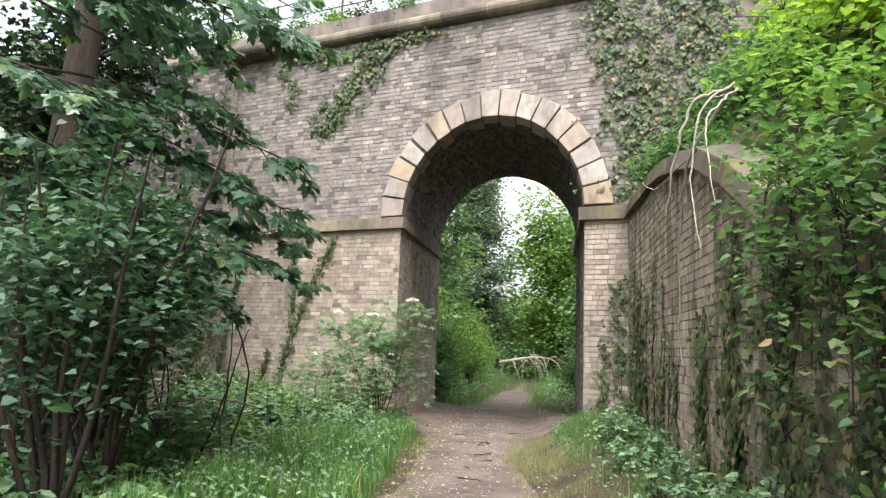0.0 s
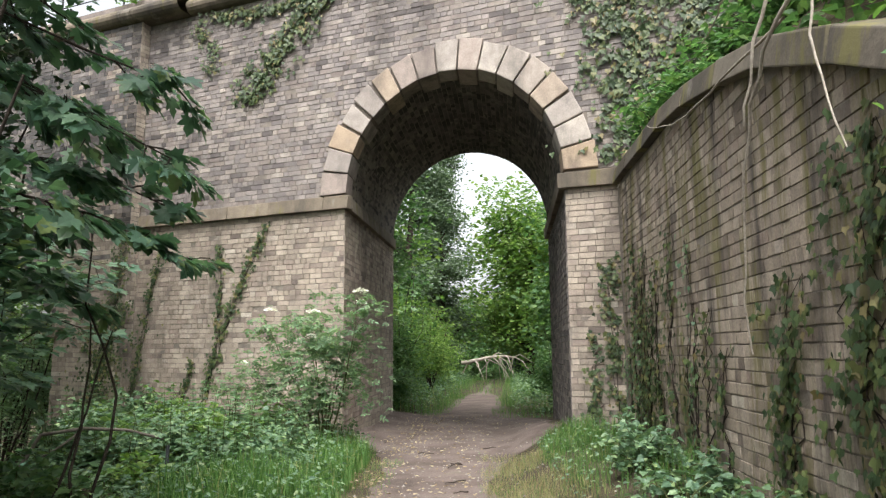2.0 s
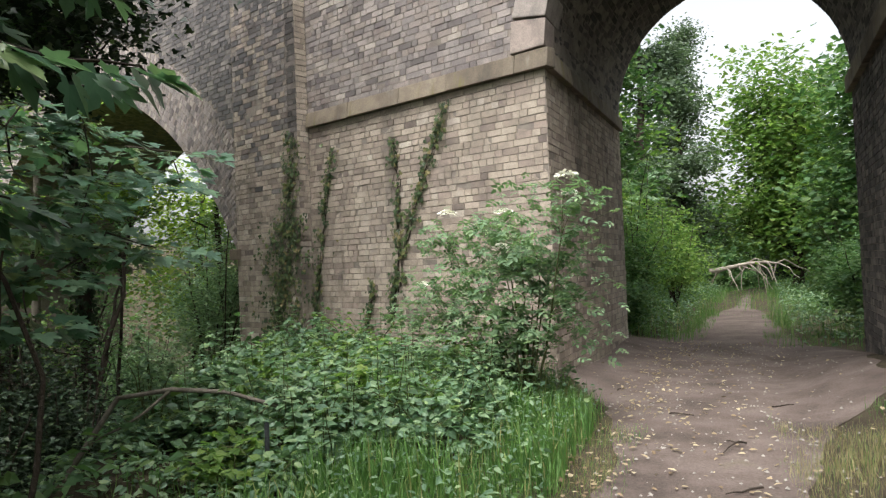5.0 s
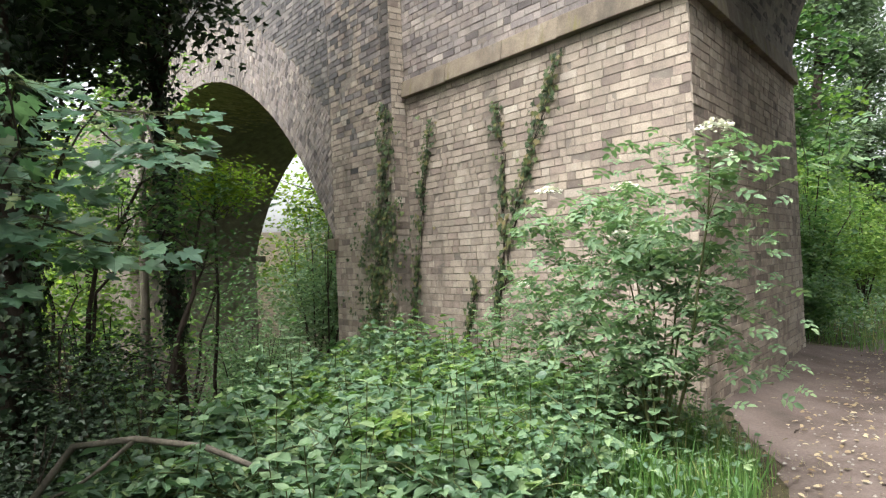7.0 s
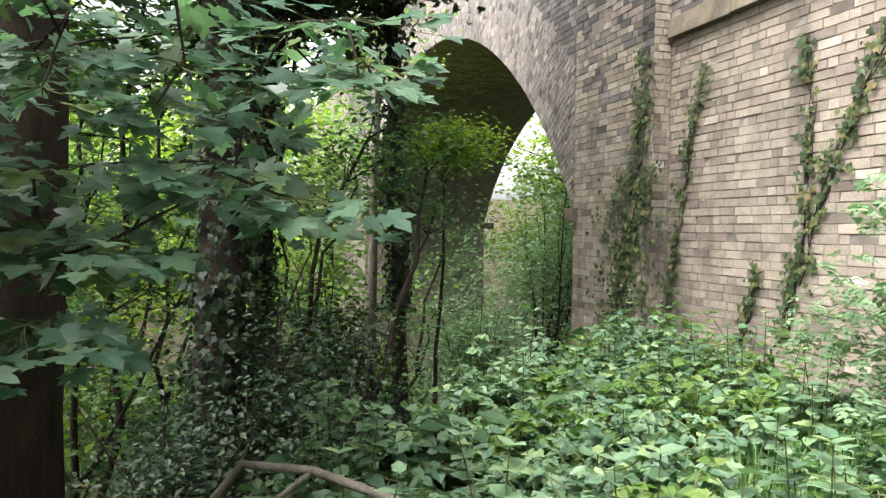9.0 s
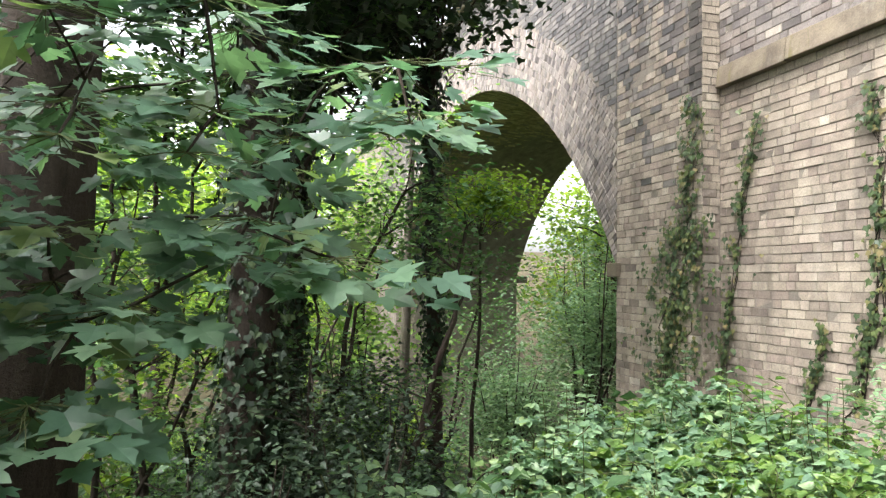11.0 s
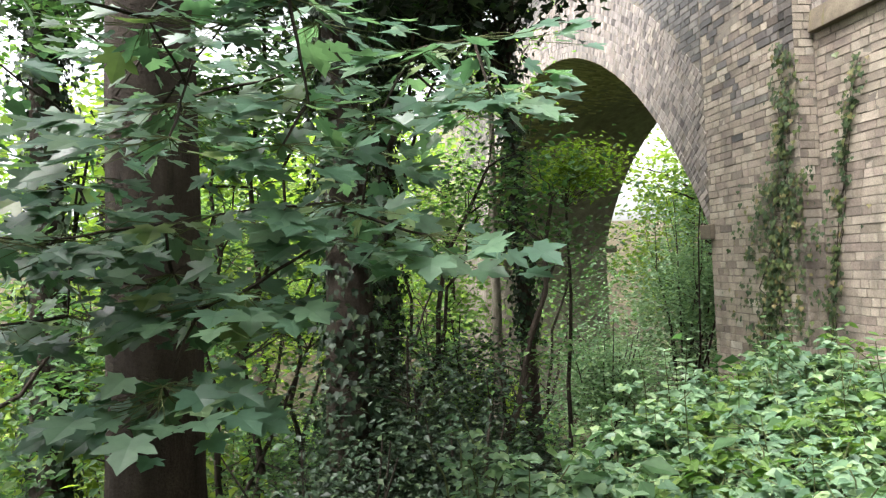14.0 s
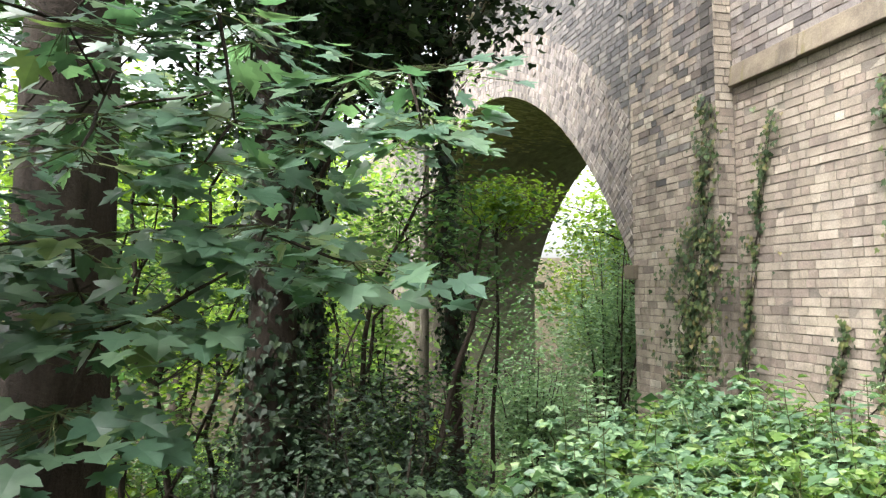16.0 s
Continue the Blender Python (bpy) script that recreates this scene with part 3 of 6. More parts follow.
PR = 0.085
x = PIL_R + 0.02
while x < XL - 0.3:
    n = min(x + rng.uniform(0.75, 1.15), XL + PR)
    if XL - n < 0.35:
        n = XL + PR
    b = box(x + 0.002, n - 0.002, FACE - PR, FACE + 0.1, IMP0, IMP1)
    b[4:6, 1] += 0.035
    stone(rng, b, STONE_BAND, "impost_block", viaduct, 0.012, 0.003)
    x = n
y = FACE + 0.105
while y < BACK - 0.3:
    n = min(y + rng.uniform(0.7, 1.0), BACK)
    c = [(XL + SKEW * (q - FACE) + d, q, z) for z in (IMP0, IMP1) for q, d in ((y, -0.1), (n - 0.004, -0.1), (n - 0.004, PR if z == IMP0 else PR - 0.03), (y, PR if z == IMP0 else PR - 0.03))]
    stone(rng, c, STONE_BAND, "impost_block", viaduct, 0.012, 0.003)
    c = [(XR + SKEW * (q - FACE) - d, q, z) for z in (IMP0, IMP1) for q, d in ((y, -0.1), (n - 0.004, -0.1), (n - 0.004, PR), (y, PR))]
    stone(rng, c, STONE_BAND, "impost_block", viaduct, 0.012, 0.003)
    y = n
stone(rng, box(XR - PR, -2.34, FACE - PR, FACE + 0.1, IMP0 - 0.02, IMP1 - 0.02), STONE_BAND, "impost_block", viaduct, 0.015, 0.003)
stone(rng, box(BX1 - 0.16, BX1 + 0.1, PIL_Y - 0.06, PIL_Y + 1.2, BIG_S - 0.12, BIG_S + 0.06), STONE_BAND, "impost_block", viaduct, 0.012, 0.003)
stone(rng, box(BX0 - 0.1, BX0 + 0.12, PIL_Y - 0.06, BACK - 0.2, BIG_S - 0.2, BIG_S + 0.02), STONE_BAND, "impost_block", viaduct, 0.012, 0.003)
# string course: half-round stones under a low parapet
x = -30.0
while x < 3.0:
    n = x + rng.uniform(0.9, 1.2)
    yy = FACE if x > PIL_R - 0.05 else PIL_Y
    a = np.linspace(-math.pi / 2, math.pi / 2, 9)
    ring = [(yy - 0.02 - 0.17 * math.cos(t), TOP + 0.15 + 0.15 * math.sin(t)) for t in a] + [(yy + 0.3, TOP + 0.3), (yy + 0.3, TOP)]
    V = [(xx, p, q) for xx in (x + 0.004, n - 0.004) for p, q in ring]
    m = len(ring)
    s = Soup()
    s.add(V, [(i, (i + 1) % m, m + (i + 1) % m, m + i) for i in range(m)])
    s.link("string_course_stone", STONE_BAND, viaduct)
    x = n
stone(rng, box(PIL_R - 0.06, PIL_R + 0.16, PIL_Y - 0.12, FACE + 0.1, TOP + 0.01, TOP + 0.29), STONE_BAND, "string_course_stone", viaduct, 0.05, 0.003)
s = Soup()
s.add(box(-30, 3, FACE + 0.02, FACE + 0.4, TOP + 0.31, TOP + 0.62), BOX_F)
s.link("parapet", BRICK_HIGH, viaduct)
s = Soup()
s.add(box(-30.4, 3.2, BACK - 0.42, BACK - 0.02, TOP, TOP + 0.62), BOX_F)
s.link("parapet", BRICK_HIGH, viaduct)

fence = thing("parapet_fence", (-7, FACE + 0.3, TOP + 0.62), "thin dark steel fence along the viaduct parapet", "fence")
for x in np.arange(-14.0, 1.0, 1.8):
    V, F = tube([(x, FACE + 0.3, TOP + 0.6), (x, FACE + 0.3, TOP + 1.45)], 0.022, 6)
    link_mesh("post", V, F, METAL, fence)
for z in (0.78, 1.1, 1.42):
    V, F = tube([(-14, FACE + 0.3, TOP + z), (-0.8, FACE + 0.3, TOP + z)], 0.012, 6)
    link_mesh("rail", V, F, METAL, fence)

# ---- curved retaining wall ----
wl_pts = np.array(WALL_LINE)
seg = np.linalg.norm(np.diff(wl_pts, axis=0), axis=1)
run = np.concatenate([[0], np.cumsum(seg)])
fine = np.linspace(0, run[-1], 120)
fx, fy = np.interp(fine, run, wl_pts[:, 0]), np.interp(fine, run, wl_pts[:, 1])
for _ in range(12):
    fx[1:-1], fy[1:-1] = (fx[:-2] + fx[1:-1] * 2 + fx[2:]) / 4, (fy[:-2] + fy[1:-1] * 2 + fy[2:]) / 4
tx, ty = np.gradient(fx, fine), np.gradient(fy, fine)
tl = np.hypot(tx, ty)
nxn, nyn = ty / tl, -tx / tl      # the side that faces the path


def along_wall(u, v, w):
    g = lambda a: np.interp(u, fine, a)
    return np.stack([g(fx) + g(nxn) * w, g(fy) + g(nyn) * w, v + 0 * w], 1)


def wall_top(u):
    return lerp_table(WALL_TOP, float(np.interp(u, fine, fy))) - 0.24


def retaining_wall():
    s = Soup()
    for a, b in zip(fine, fine[1:]):
        za, zb = wall_top(a), wall_top(b)
        P = along_wall(np.array([a, b, b, a, a, b, b, a]), np.array([-1, -1, -1, -1, za, zb, zb, za], float), np.array([-0.5, -0.5, -INSET, -INSET, -0.5, -0.5, -INSET, -INSET]))
        s.add(P, BOX_F)
    return s.link("wall_retaining", MORTAR)


retaining = retaining_wall()
tagged(retaining, "curved mossy brick retaining wall beside the path", "wall", kind="structure")
brickwork("brick_field", rng, BRICK_MOSSY, retaining, along_wall, 0.35, run[-1] - 0.5, 0.0, 3.7, course=0.088, mask=lambda u, v: v < wall_top(u) - 0.03, singles=lambda u, v: 3.0 < u < 5.2 and 0.7 < v < 2.7)
u = 0.25
while u < run[-1] - 1.2:
    n = u + rng.uniform(0.7, 0.95)
    za, zb = wall_top(u), wall_top(n)
    e = n - 0.006
    P = along_wall(np.array([u, e, e, u, u, e, e, u]), np.array([za, zb, zb, za, za + 0.2, zb + 0.2, zb + 0.24, za + 0.24]), np.array([0.09, 0.09, -0.32, -0.32, 0.05, 0.05, -0.32, -0.32]))
    stone(rng, P, STONE_COPING, "coping_stone", retaining, 0.012, 0.004)
    u = n

# the bank behind it
us = np.linspace(0.0, run[-1], 70)
off = np.array([0.28, 0.8, 1.5, 2.5, 4.0, 7.0, 14.0, 30.0])
bank_pts = []
for u in us:
    t = wall_top(u) + 0.12
    for o in off:
        p = along_wall(np.array([u]), np.array([0.0]), np.array([-o]))[0]
        bank_pts.append((p[0], p[1], min(t + max(0, o - 0.4) * 0.95, 6.6 + 0.05 * o) + 0.12 * math.sin(u * 3 + o * 2)))
bank = link_mesh("ground_bank", bank_pts, grid_faces(len(us), len(off)), SOIL, smoothed=True)
tagged(bank, "steep overgrown bank above the retaining wall", "bank", kind="structure")

# ---- plants ----
STROLL = np.array([(0.6, -1.5), (0, 0), (-0.95, 2.0), (-1.95, 3.95), (-3.2, 6.3), (-3.8, 6.75), (-4.45, 6.78), (-4.8, 6.75)])


def clear_of_walk(P, gap=0.45, low=0.75):
    """Keeps what is not in the way of someone on foot."""
    P = np.asarray(P)
    best = np.full(len(P), 9e9)
    for a, b in zip(STROLL, STROLL[1:]):
        d = b - a
        t = np.clip(((P[:, :2] - a) @ d) / (d @ d), 0, 1)
        best = np.minimum(best, np.linalg.norm(P[:, :2] - a - t[:, None] * d, axis=1))
    return (best > gap) | (P[:, 2] < low)


def in_front_of_wall(P):
    """Leaves do not grow inside the masonry."""
    x, y, z = P[:, 0], P[:, 1], P[:, 2]
    solid = (y > FACE - 0.03) & (y < BACK + 0.03) & (x > PIL_L) & (x < 3) & (z < TOP + 0.6)
    sk = SKEW * (y - FACE)
    solid &= ~((x > XL + sk) & (x < XR + sk) & (z < SPRING))
    solid |= (y > PIL_Y - 0.03) & (y < FACE) & (x > PIL_L - 0.3) & (x < PIL_R + 0.02) & (z < TOP)
    over = (y > PIL_Y) & (y < BACK) & (x < PIL_L) & (x > -40) & (z < TOP) & ((x - BIG_C) ** 2 + (z - BIG_Z) ** 2 > (BIG_R - 0.1) ** 2)
    return ~(solid | over)


def blob(rng, centre, radii, n, shell=0.45):
    """n cluster centres inside an uneven ellipsoid."""
    d = rng.normal(0, 1, (n, 3))
    d /= np.linalg.norm(d, axis=1)[:, None]
    r = rng.uniform(shell, 1.0, (n, 1)) * rng.uniform(0.75, 1.12, (n, 1))
    return np.asarray(centre) + d * r * np.asarray(radii)


def plant(name, label, category, base, stems, clusters, per, sigma, shape, size, leaf_mat, bark=BARK, seed=0, group="", twig=0.012, flat=True, sides=7, stem_name="stem", leaf_name="leaves", twigs=True, spread=0.5, keep=True):
    """Stems, twigs to every cluster, and leaves round the clusters."""
    rng = np.random.default_rng(seed)
    ob = thing(name, base, label, category, group)
    cl = np.asarray(clusters, float)
    nodes = []
    for pts, r0, r1 in stems:
        pts = np.asarray(pts, float)
        V, F = tube(pts, np.linspace(r0, r1, len(pts)), sides)
        link_mesh(stem_name, V, F, bark, ob, smoothed=True)
        nodes.append(pts[max(1, len(pts) // 3):])
    nodes = np.concatenate(nodes) if nodes else np.array([base])
    if twigs:
        s = Soup()
        for c in cl:
            d = np.linalg.norm(nodes - c, axis=1) + 1.5 * np.clip(nodes[:, 2] - c[2] + 0.1, 0, None)
            a = nodes[int(np.argmin(d))]
            P = bend(rng, a, c, 5, 0.25, -0.06)
            r = twig * (0.6 + 0.5 * np.linalg.norm(c - a))
            V, F = tube(P, np.linspace(r, r * 0.3, 5), 3)
            s.add(V, F)
        s.link("twig_tangle", bark, ob)["kind"] = "stuff"
    P = np.repeat(cl, per, 0) + rng.normal(0, 1, (len(cl) * per, 3)) * np.asarray(sigma)
    if keep:
        P = P[clear_of_walk(P) & in_front_of_wall(P)]
    P = P[P[:, 2] > height(P[:, 0], P[:, 1]) + 0.02]
    s = Soup()
    flat_leaves(rng, s, shape, P, size, spread=spread)
    s.link(leaf_name, leaf_mat, ob)
    return ob


def ground_at(x, y):
    return float(height(x, y))


def trunk_line(rng, x, y, h, lean=(0, 0), n=9, wob=0.02, sink=0.25):
    z = ground_at(x, y)
    P = bend(rng, (x, y, z - sink), (x + lean[0], y + lean[1], z + h), n, wob)
    return P


def tree(label, x, y, h, r, crown, n_cl, per, size, leaf_mat, seed, lean=(0, 0), bark=BARK, shape=FLAKE, sigma=0.35, limbs=5, shell=0.45, group="woodland trees", wob=0.04, category="tree", name="tree"):
    """crown: list of (centre over the base, radii)."""
    rng = np.random.default_rng(seed)
    z = ground_at(x, y)
    T = trunk_line(rng, x, y, h * 0.8, lean, 10, wob)
    rad = np.linspace(1, 0.35, 10) * r
    rad[0] *= 1.35
    cl = np.concatenate([blob(rng, (x + c[0], y + c[1], z + c[2]), rr, max(3, n_cl // len(crown)), shell) for c, rr in crown])
    ob = thing(name, (x, y, z), label, category, group)
    V, F = tube(T, rad, 10)
    link_mesh("trunk", V, F, bark, ob, smoothed=True)
    s = Soup()
    ends = cl[rng.choice(len(cl), min(limbs, len(cl)), replace=False)]
    nodes = [T[4:]]
    for e in ends:
        k = int(np.clip(np.argmin(np.abs(T[:, 2] - (e[2] - 0.35 * np.linalg.norm(e[:2] - T[5, :2])))), 2, 9))
        P = bend(rng, T[k], e, 7, 0.16, -0.05)
        V, F = tube(P, np.linspace(rad[k] * 0.5, 0.015, 7), 6)
        link_mesh("limb", V, F, bark, ob, smoothed=True)
        nodes.append(P[2:])
    nodes = np.concatenate(nodes)
    for c in cl:
        a = nodes[int(np.argmin(np.linalg.norm(nodes - c, axis=1)))]
        V, F = tube(bend(rng, a, c, 4, 0.25, -0.05), np.linspace(0.018, 0.005, 4), 3)
        s.add(V, F)
    s.link("twig_tangle", bark, ob)["kind"] = "stuff"
    P = np.repeat(cl, per, 0) + rng.normal(0, 1, (len(cl) * per, 3)) * np.array([sigma, sigma, sigma * 0.6])
    P = P[in_front_of_wall(P) & clear_of_walk(P)]
    P = P[P[:, 2] > height(P[:, 0], P[:, 1]) + 0.05]
    s = Soup()
    flat_leaves(rng, s, shape, P, size, spread=0.7)
    s.link("crown", leaf_mat, ob)
    return ob


# sycamore beside the walk, its sprays hanging over the gully edge
rng = np.random.default_rng(21)
SX, SY = -8.86, 5.6
syc = thing("sycamore_tree", (SX, SY, ground_at(SX, SY)), "large sycamore with layered sprays of broad lobed leaves", "tree")
T = trunk_line(rng, SX, SY, 12.0, (0.55, 0.5), 12, 0.012)
rad = np.linspace(1, 0.5, 12) * 0.285
rad[:2] *= (1.5, 1.15)
V, F = tube(T, rad, 14)
link_mesh("trunk", V, F, BARK, syc, smoothed=True)
wood, green, stalks = Soup(), Soup(), Soup()
# layered sprays over the gully edge
HERE = np.array([-4.75, 6.75, 1.5])
plates = []
for a0, a1, e0, e1, count in ((75, 84, 12, 18, 5), (83, 95, 1, 12, 8), (83, 95, 12, 22, 4), (95, 104, -4, 12, 8), (95, 106, 12, 22, 4), (103, 116, -4, 12, 9), (104, 116, 12, 22, 4), (102, 110, -12, -6, 2)):
    for _ in range(count):
        an, el, d = math.radians(rng.uniform(a0, a1)), math.radians(rng.uniform(e0, e1)), rng.uniform(2.2, 3.3)
        plates.append(HERE + d * np.array([-math.sin(an), math.cos(an), math.tan(el)]))
plates.sort(key=lambda c: float(np.linalg.norm(c[:2] - T[3, :2])))
nodes = []
for c in plates:
    near = min(nodes, key=lambda q: float(np.linalg.norm(q - c)), default=None)
    if near is None or np.linalg.norm(near - c) > 0.95:
        k = int(np.argmin(np.abs(T[:, 2] - (c[2] + 0.25))))
        P = bend(rng, T[k], c, 9, 0.08, 0.02)
        V, F = tube(P, np.linspace(0.024, 0.006, 9), 6)
        link_mesh("branch", V, F, BARK, syc, smoothed=True)
        nodes += list(P[4:])
    else:
        P = bend(rng, near, c, 6, 0.08, 0.0)
        V, F = tube(P, np.linspace(0.007, 0.004, 6), 4)
        wood.add(V, F)
        nodes += list(P[3:])
    to_light = HERE - c
    to_light[2] = 0
    to_light /= np.linalg.norm(to_light)
    m = int(rng.integers(20, 30))
    r, q = np.sqrt(rng.uniform(0, 1, m)) * rng.uniform(0.26, 0.42), rng.uniform(0, 2 * np.pi, m)
    lp = c + np.stack([r * np.cos(q), r * np.sin(q), rng.normal(0, 0.035, m) - 0.25 * r], 1)
    Y = np.stack([np.cos(q), np.sin(q), np.full(m, -0.1)], 1) * 0.75 + to_light * 0.45 + np.array([0, 0, -0.22]) + rng.normal(0, 0.15, (m, 3))
    N = np.stack([rng.normal(0, 0.16, m), rng.normal(0, 0.16, m), np.full(m, 0.9)], 1) + to_light * 0.45
    for b in lp[::2]:
        V, F = tube(bend(rng, c, b, 4, 0.2), np.linspace(0.0022, 0.0012, 4), 3)
        stalks.add(V, F)
    ok = np.linalg.norm(lp[:, :2] - HERE[:2], axis=1) > 1.8
    if ok.any():
        stamp(green, SYCAMORE, lp[ok], Y[ok], N[ok], 0.098 * rng.uniform(0.55, 1.35, int(ok.sum())))
wood.link("twig_tangle", BARK, syc)["kind"] = "stuff"
stalks.link("stalk_tangle", STEM, syc)["kind"] = "stuff"
green.link("leaves", LEAF_SYC, syc)


def high_crown(rng, parent, T, crowns, n, per, size):
    """Upper limbs and leaves above the low sprays."""
    green = Soup()
    for centre, radii in crowns:
        cl = blob(rng, centre, radii, n, 0.25)
        for c in cl[::4]:
            k = int(np.clip(np.argmin(np.abs(T[:, 2] - (c[2] - 1.2))), 4, len(T) - 1))
            V, F = tube(bend(rng, T[k], c, 7, 0.12, -0.04), np.linspace(0.05, 0.01, 7), 5)
            link_mesh("limb", V, F, BARK, parent, smoothed=True)
        P = np.repeat(cl, per, 0) + rng.normal(0, 1, (n * per, 3)) * (0.34, 0.34, 0.14)
        flat_leaves(rng, green, SYCAMORE, P[in_front_of_wall(P)], size, droop=0.35, spread=0.45)
    green.link("crown", LEAF_SYC, parent)


high_crown(rng, syc, T, [((-9.7, 7.5, 6.9), (1.8, 1.4, 1.5)), ((-11.6, 7.4, 9.4), (2.2, 2.0, 1.6))], 58, 24, 0.15)

# a second sycamore, further back, whose sprays reach out beside the path
SX, SY = -8.3, 3.3
syc2 = thing("sycamore_tree", (SX, SY, ground_at(SX, SY)), "sycamore with broad leafy sprays reaching towards the path", "tree")
T = trunk_line(rng, SX, SY, 11.0, (0.4, 0.2), 12, 0.012)
V, F = tube(T, np.linspace(1, 0.45, 12) * 0.22, 12)
link_mesh("trunk", V, F, BARK, syc2, smoothed=True)
SPRAYS = [  # tip, height on the trunk, sideways spread, leaves
    ((-4.15, 5.2, 1.9), 3.2, 0.4, 240), ((-4.2, 5.25, 2.5), 3.8, 0.4, 240), ((-4.3, 5.3, 3.05), 4.4, 0.45, 240),
    ((-4.45, 5.55, 2.25), 3.6, 0.42, 280), ((-4.75, 5.1, 2.75), 4.0, 0.55, 280), ((-5.1, 5.3, 1.7), 2.6, 0.5, 260), ((-4.9, 4.8, 3.5), 4.8, 0.6, 190), ((-5.2, 4.6, 2.2), 3.0, 0.6, 200), ((-5.3, 5.2, 4.3), 5.6, 0.7, 200), ((-5.7, 4.3, 1.4), 2.2, 0.6, 190), ((-5.9, 4.2, 3.0), 3.6, 0.7, 220), ((-5.4, 5.6, 3.1), 4.2, 0.6, 190),
    ((-3.8, 4.5, 3.95), 5.4, 0.7, 280), ((-4.2, 5.0, 4.5), 5.8, 0.7, 280), ((-3.5, 3.9, 4.4), 5.8, 0.7, 260), ((-4.6, 4.2, 4.7), 6.0, 0.7, 260), ((-5.2, 3.9, 4.2), 5.4, 0.7, 240), ((-4.9, 3.6, 3.2), 4.4, 0.6, 220), ((-6.0, 4.3, 5.4), 6.5, 0.8, 240), ((-5.6, 4.4, 4.6), 5.8, 0.7, 220),
    ((-6.4, 4.6, 5.0), 6.0, 0.8, 220), ((-6.6, 3.6, 2.3), 3.2, 0.7, 200), ((-6.9, 3.4, 4.0), 5.0, 0.8, 220), ((-7.2, 3.8, 6.2), 7.0, 0.9, 220), ((-8.6, 3.2, 5.4), 6.4, 0.9, 200)]
wood, green = Soup(), Soup()
for tip, zt, wide, n in SPRAYS:
    tip = np.array(tip)
    k = int(np.argmin(np.abs(T[:, 2] - zt)))
    P = bend(rng, T[k], tip, 10, 0.10, -0.05)
    V, F = tube(P, np.linspace(0.026, 0.005, 10), 6)
    link_mesh("branch", V, F, BARK, syc2, smoothed=True)
    L = np.linalg.norm(tip - T[k])
    way = (tip - T[k]) / L
    side = np.cross(way, (0, 0, 1))
    nt = max(5, n // 12)
    for q in range(nt):
        f = rng.uniform(0.45, 1.0) if q else 1.0
        a = np.array([np.interp(f * 9, range(10), P[:, i]) for i in range(3)])
        e = a + way * rng.uniform(0.05, 0.35) * wide * 1.4 + side * rng.uniform(-1, 1) * wide * 1.15 + np.array([0, 0, rng.normal(-0.03, 0.09)])
        tw = bend(rng, a, e, 5, 0.12)
        V, F = tube(tw, np.linspace(0.008, 0.003, 5), 4)
        wood.add(V, F)
        m = int(n * 1.35) // nt + 1
        tt = np.sort(rng.uniform(0.15, 1.05, m))
        lp = np.stack([np.interp(tt * 4, range(5), tw[:, i]) for i in range(3)], 1)
        out = (e - a) / (np.linalg.norm(e - a) + 1e-6)
        sg = np.where(np.arange(m) % 2 == 0, 1.0, -1.0)[:, None]
        lat = np.cross(out, (0, 0, 1.0))
        Y = out * rng.uniform(0.2, 1.0, (m, 1)) + lat * sg * rng.uniform(0.3, 1.0, (m, 1)) + way * 0.35 + np.array([0, 0, -0.5]) + rng.normal(0, 0.15, (m, 3))
        lp = lp + Y * rng.uniform(0.03, 0.09, (m, 1))
        ok = clear_of_walk(lp, 0.5, 0.3)
        N = np.stack([rng.normal(0, 0.3, m), rng.normal(0, 0.3, m), np.ones(m)], 1) + way * 0.55
        if ok.any():
            stamp(green, SYCAMORE, lp[ok], Y[ok], N[ok], 0.118 * rng.uniform(0.5, 1.2, int(ok.sum())))
wood.link("twig_tangle", BARK, syc2)["kind"] = "stuff"
green.link("leaves", LEAF_SYC, syc2)

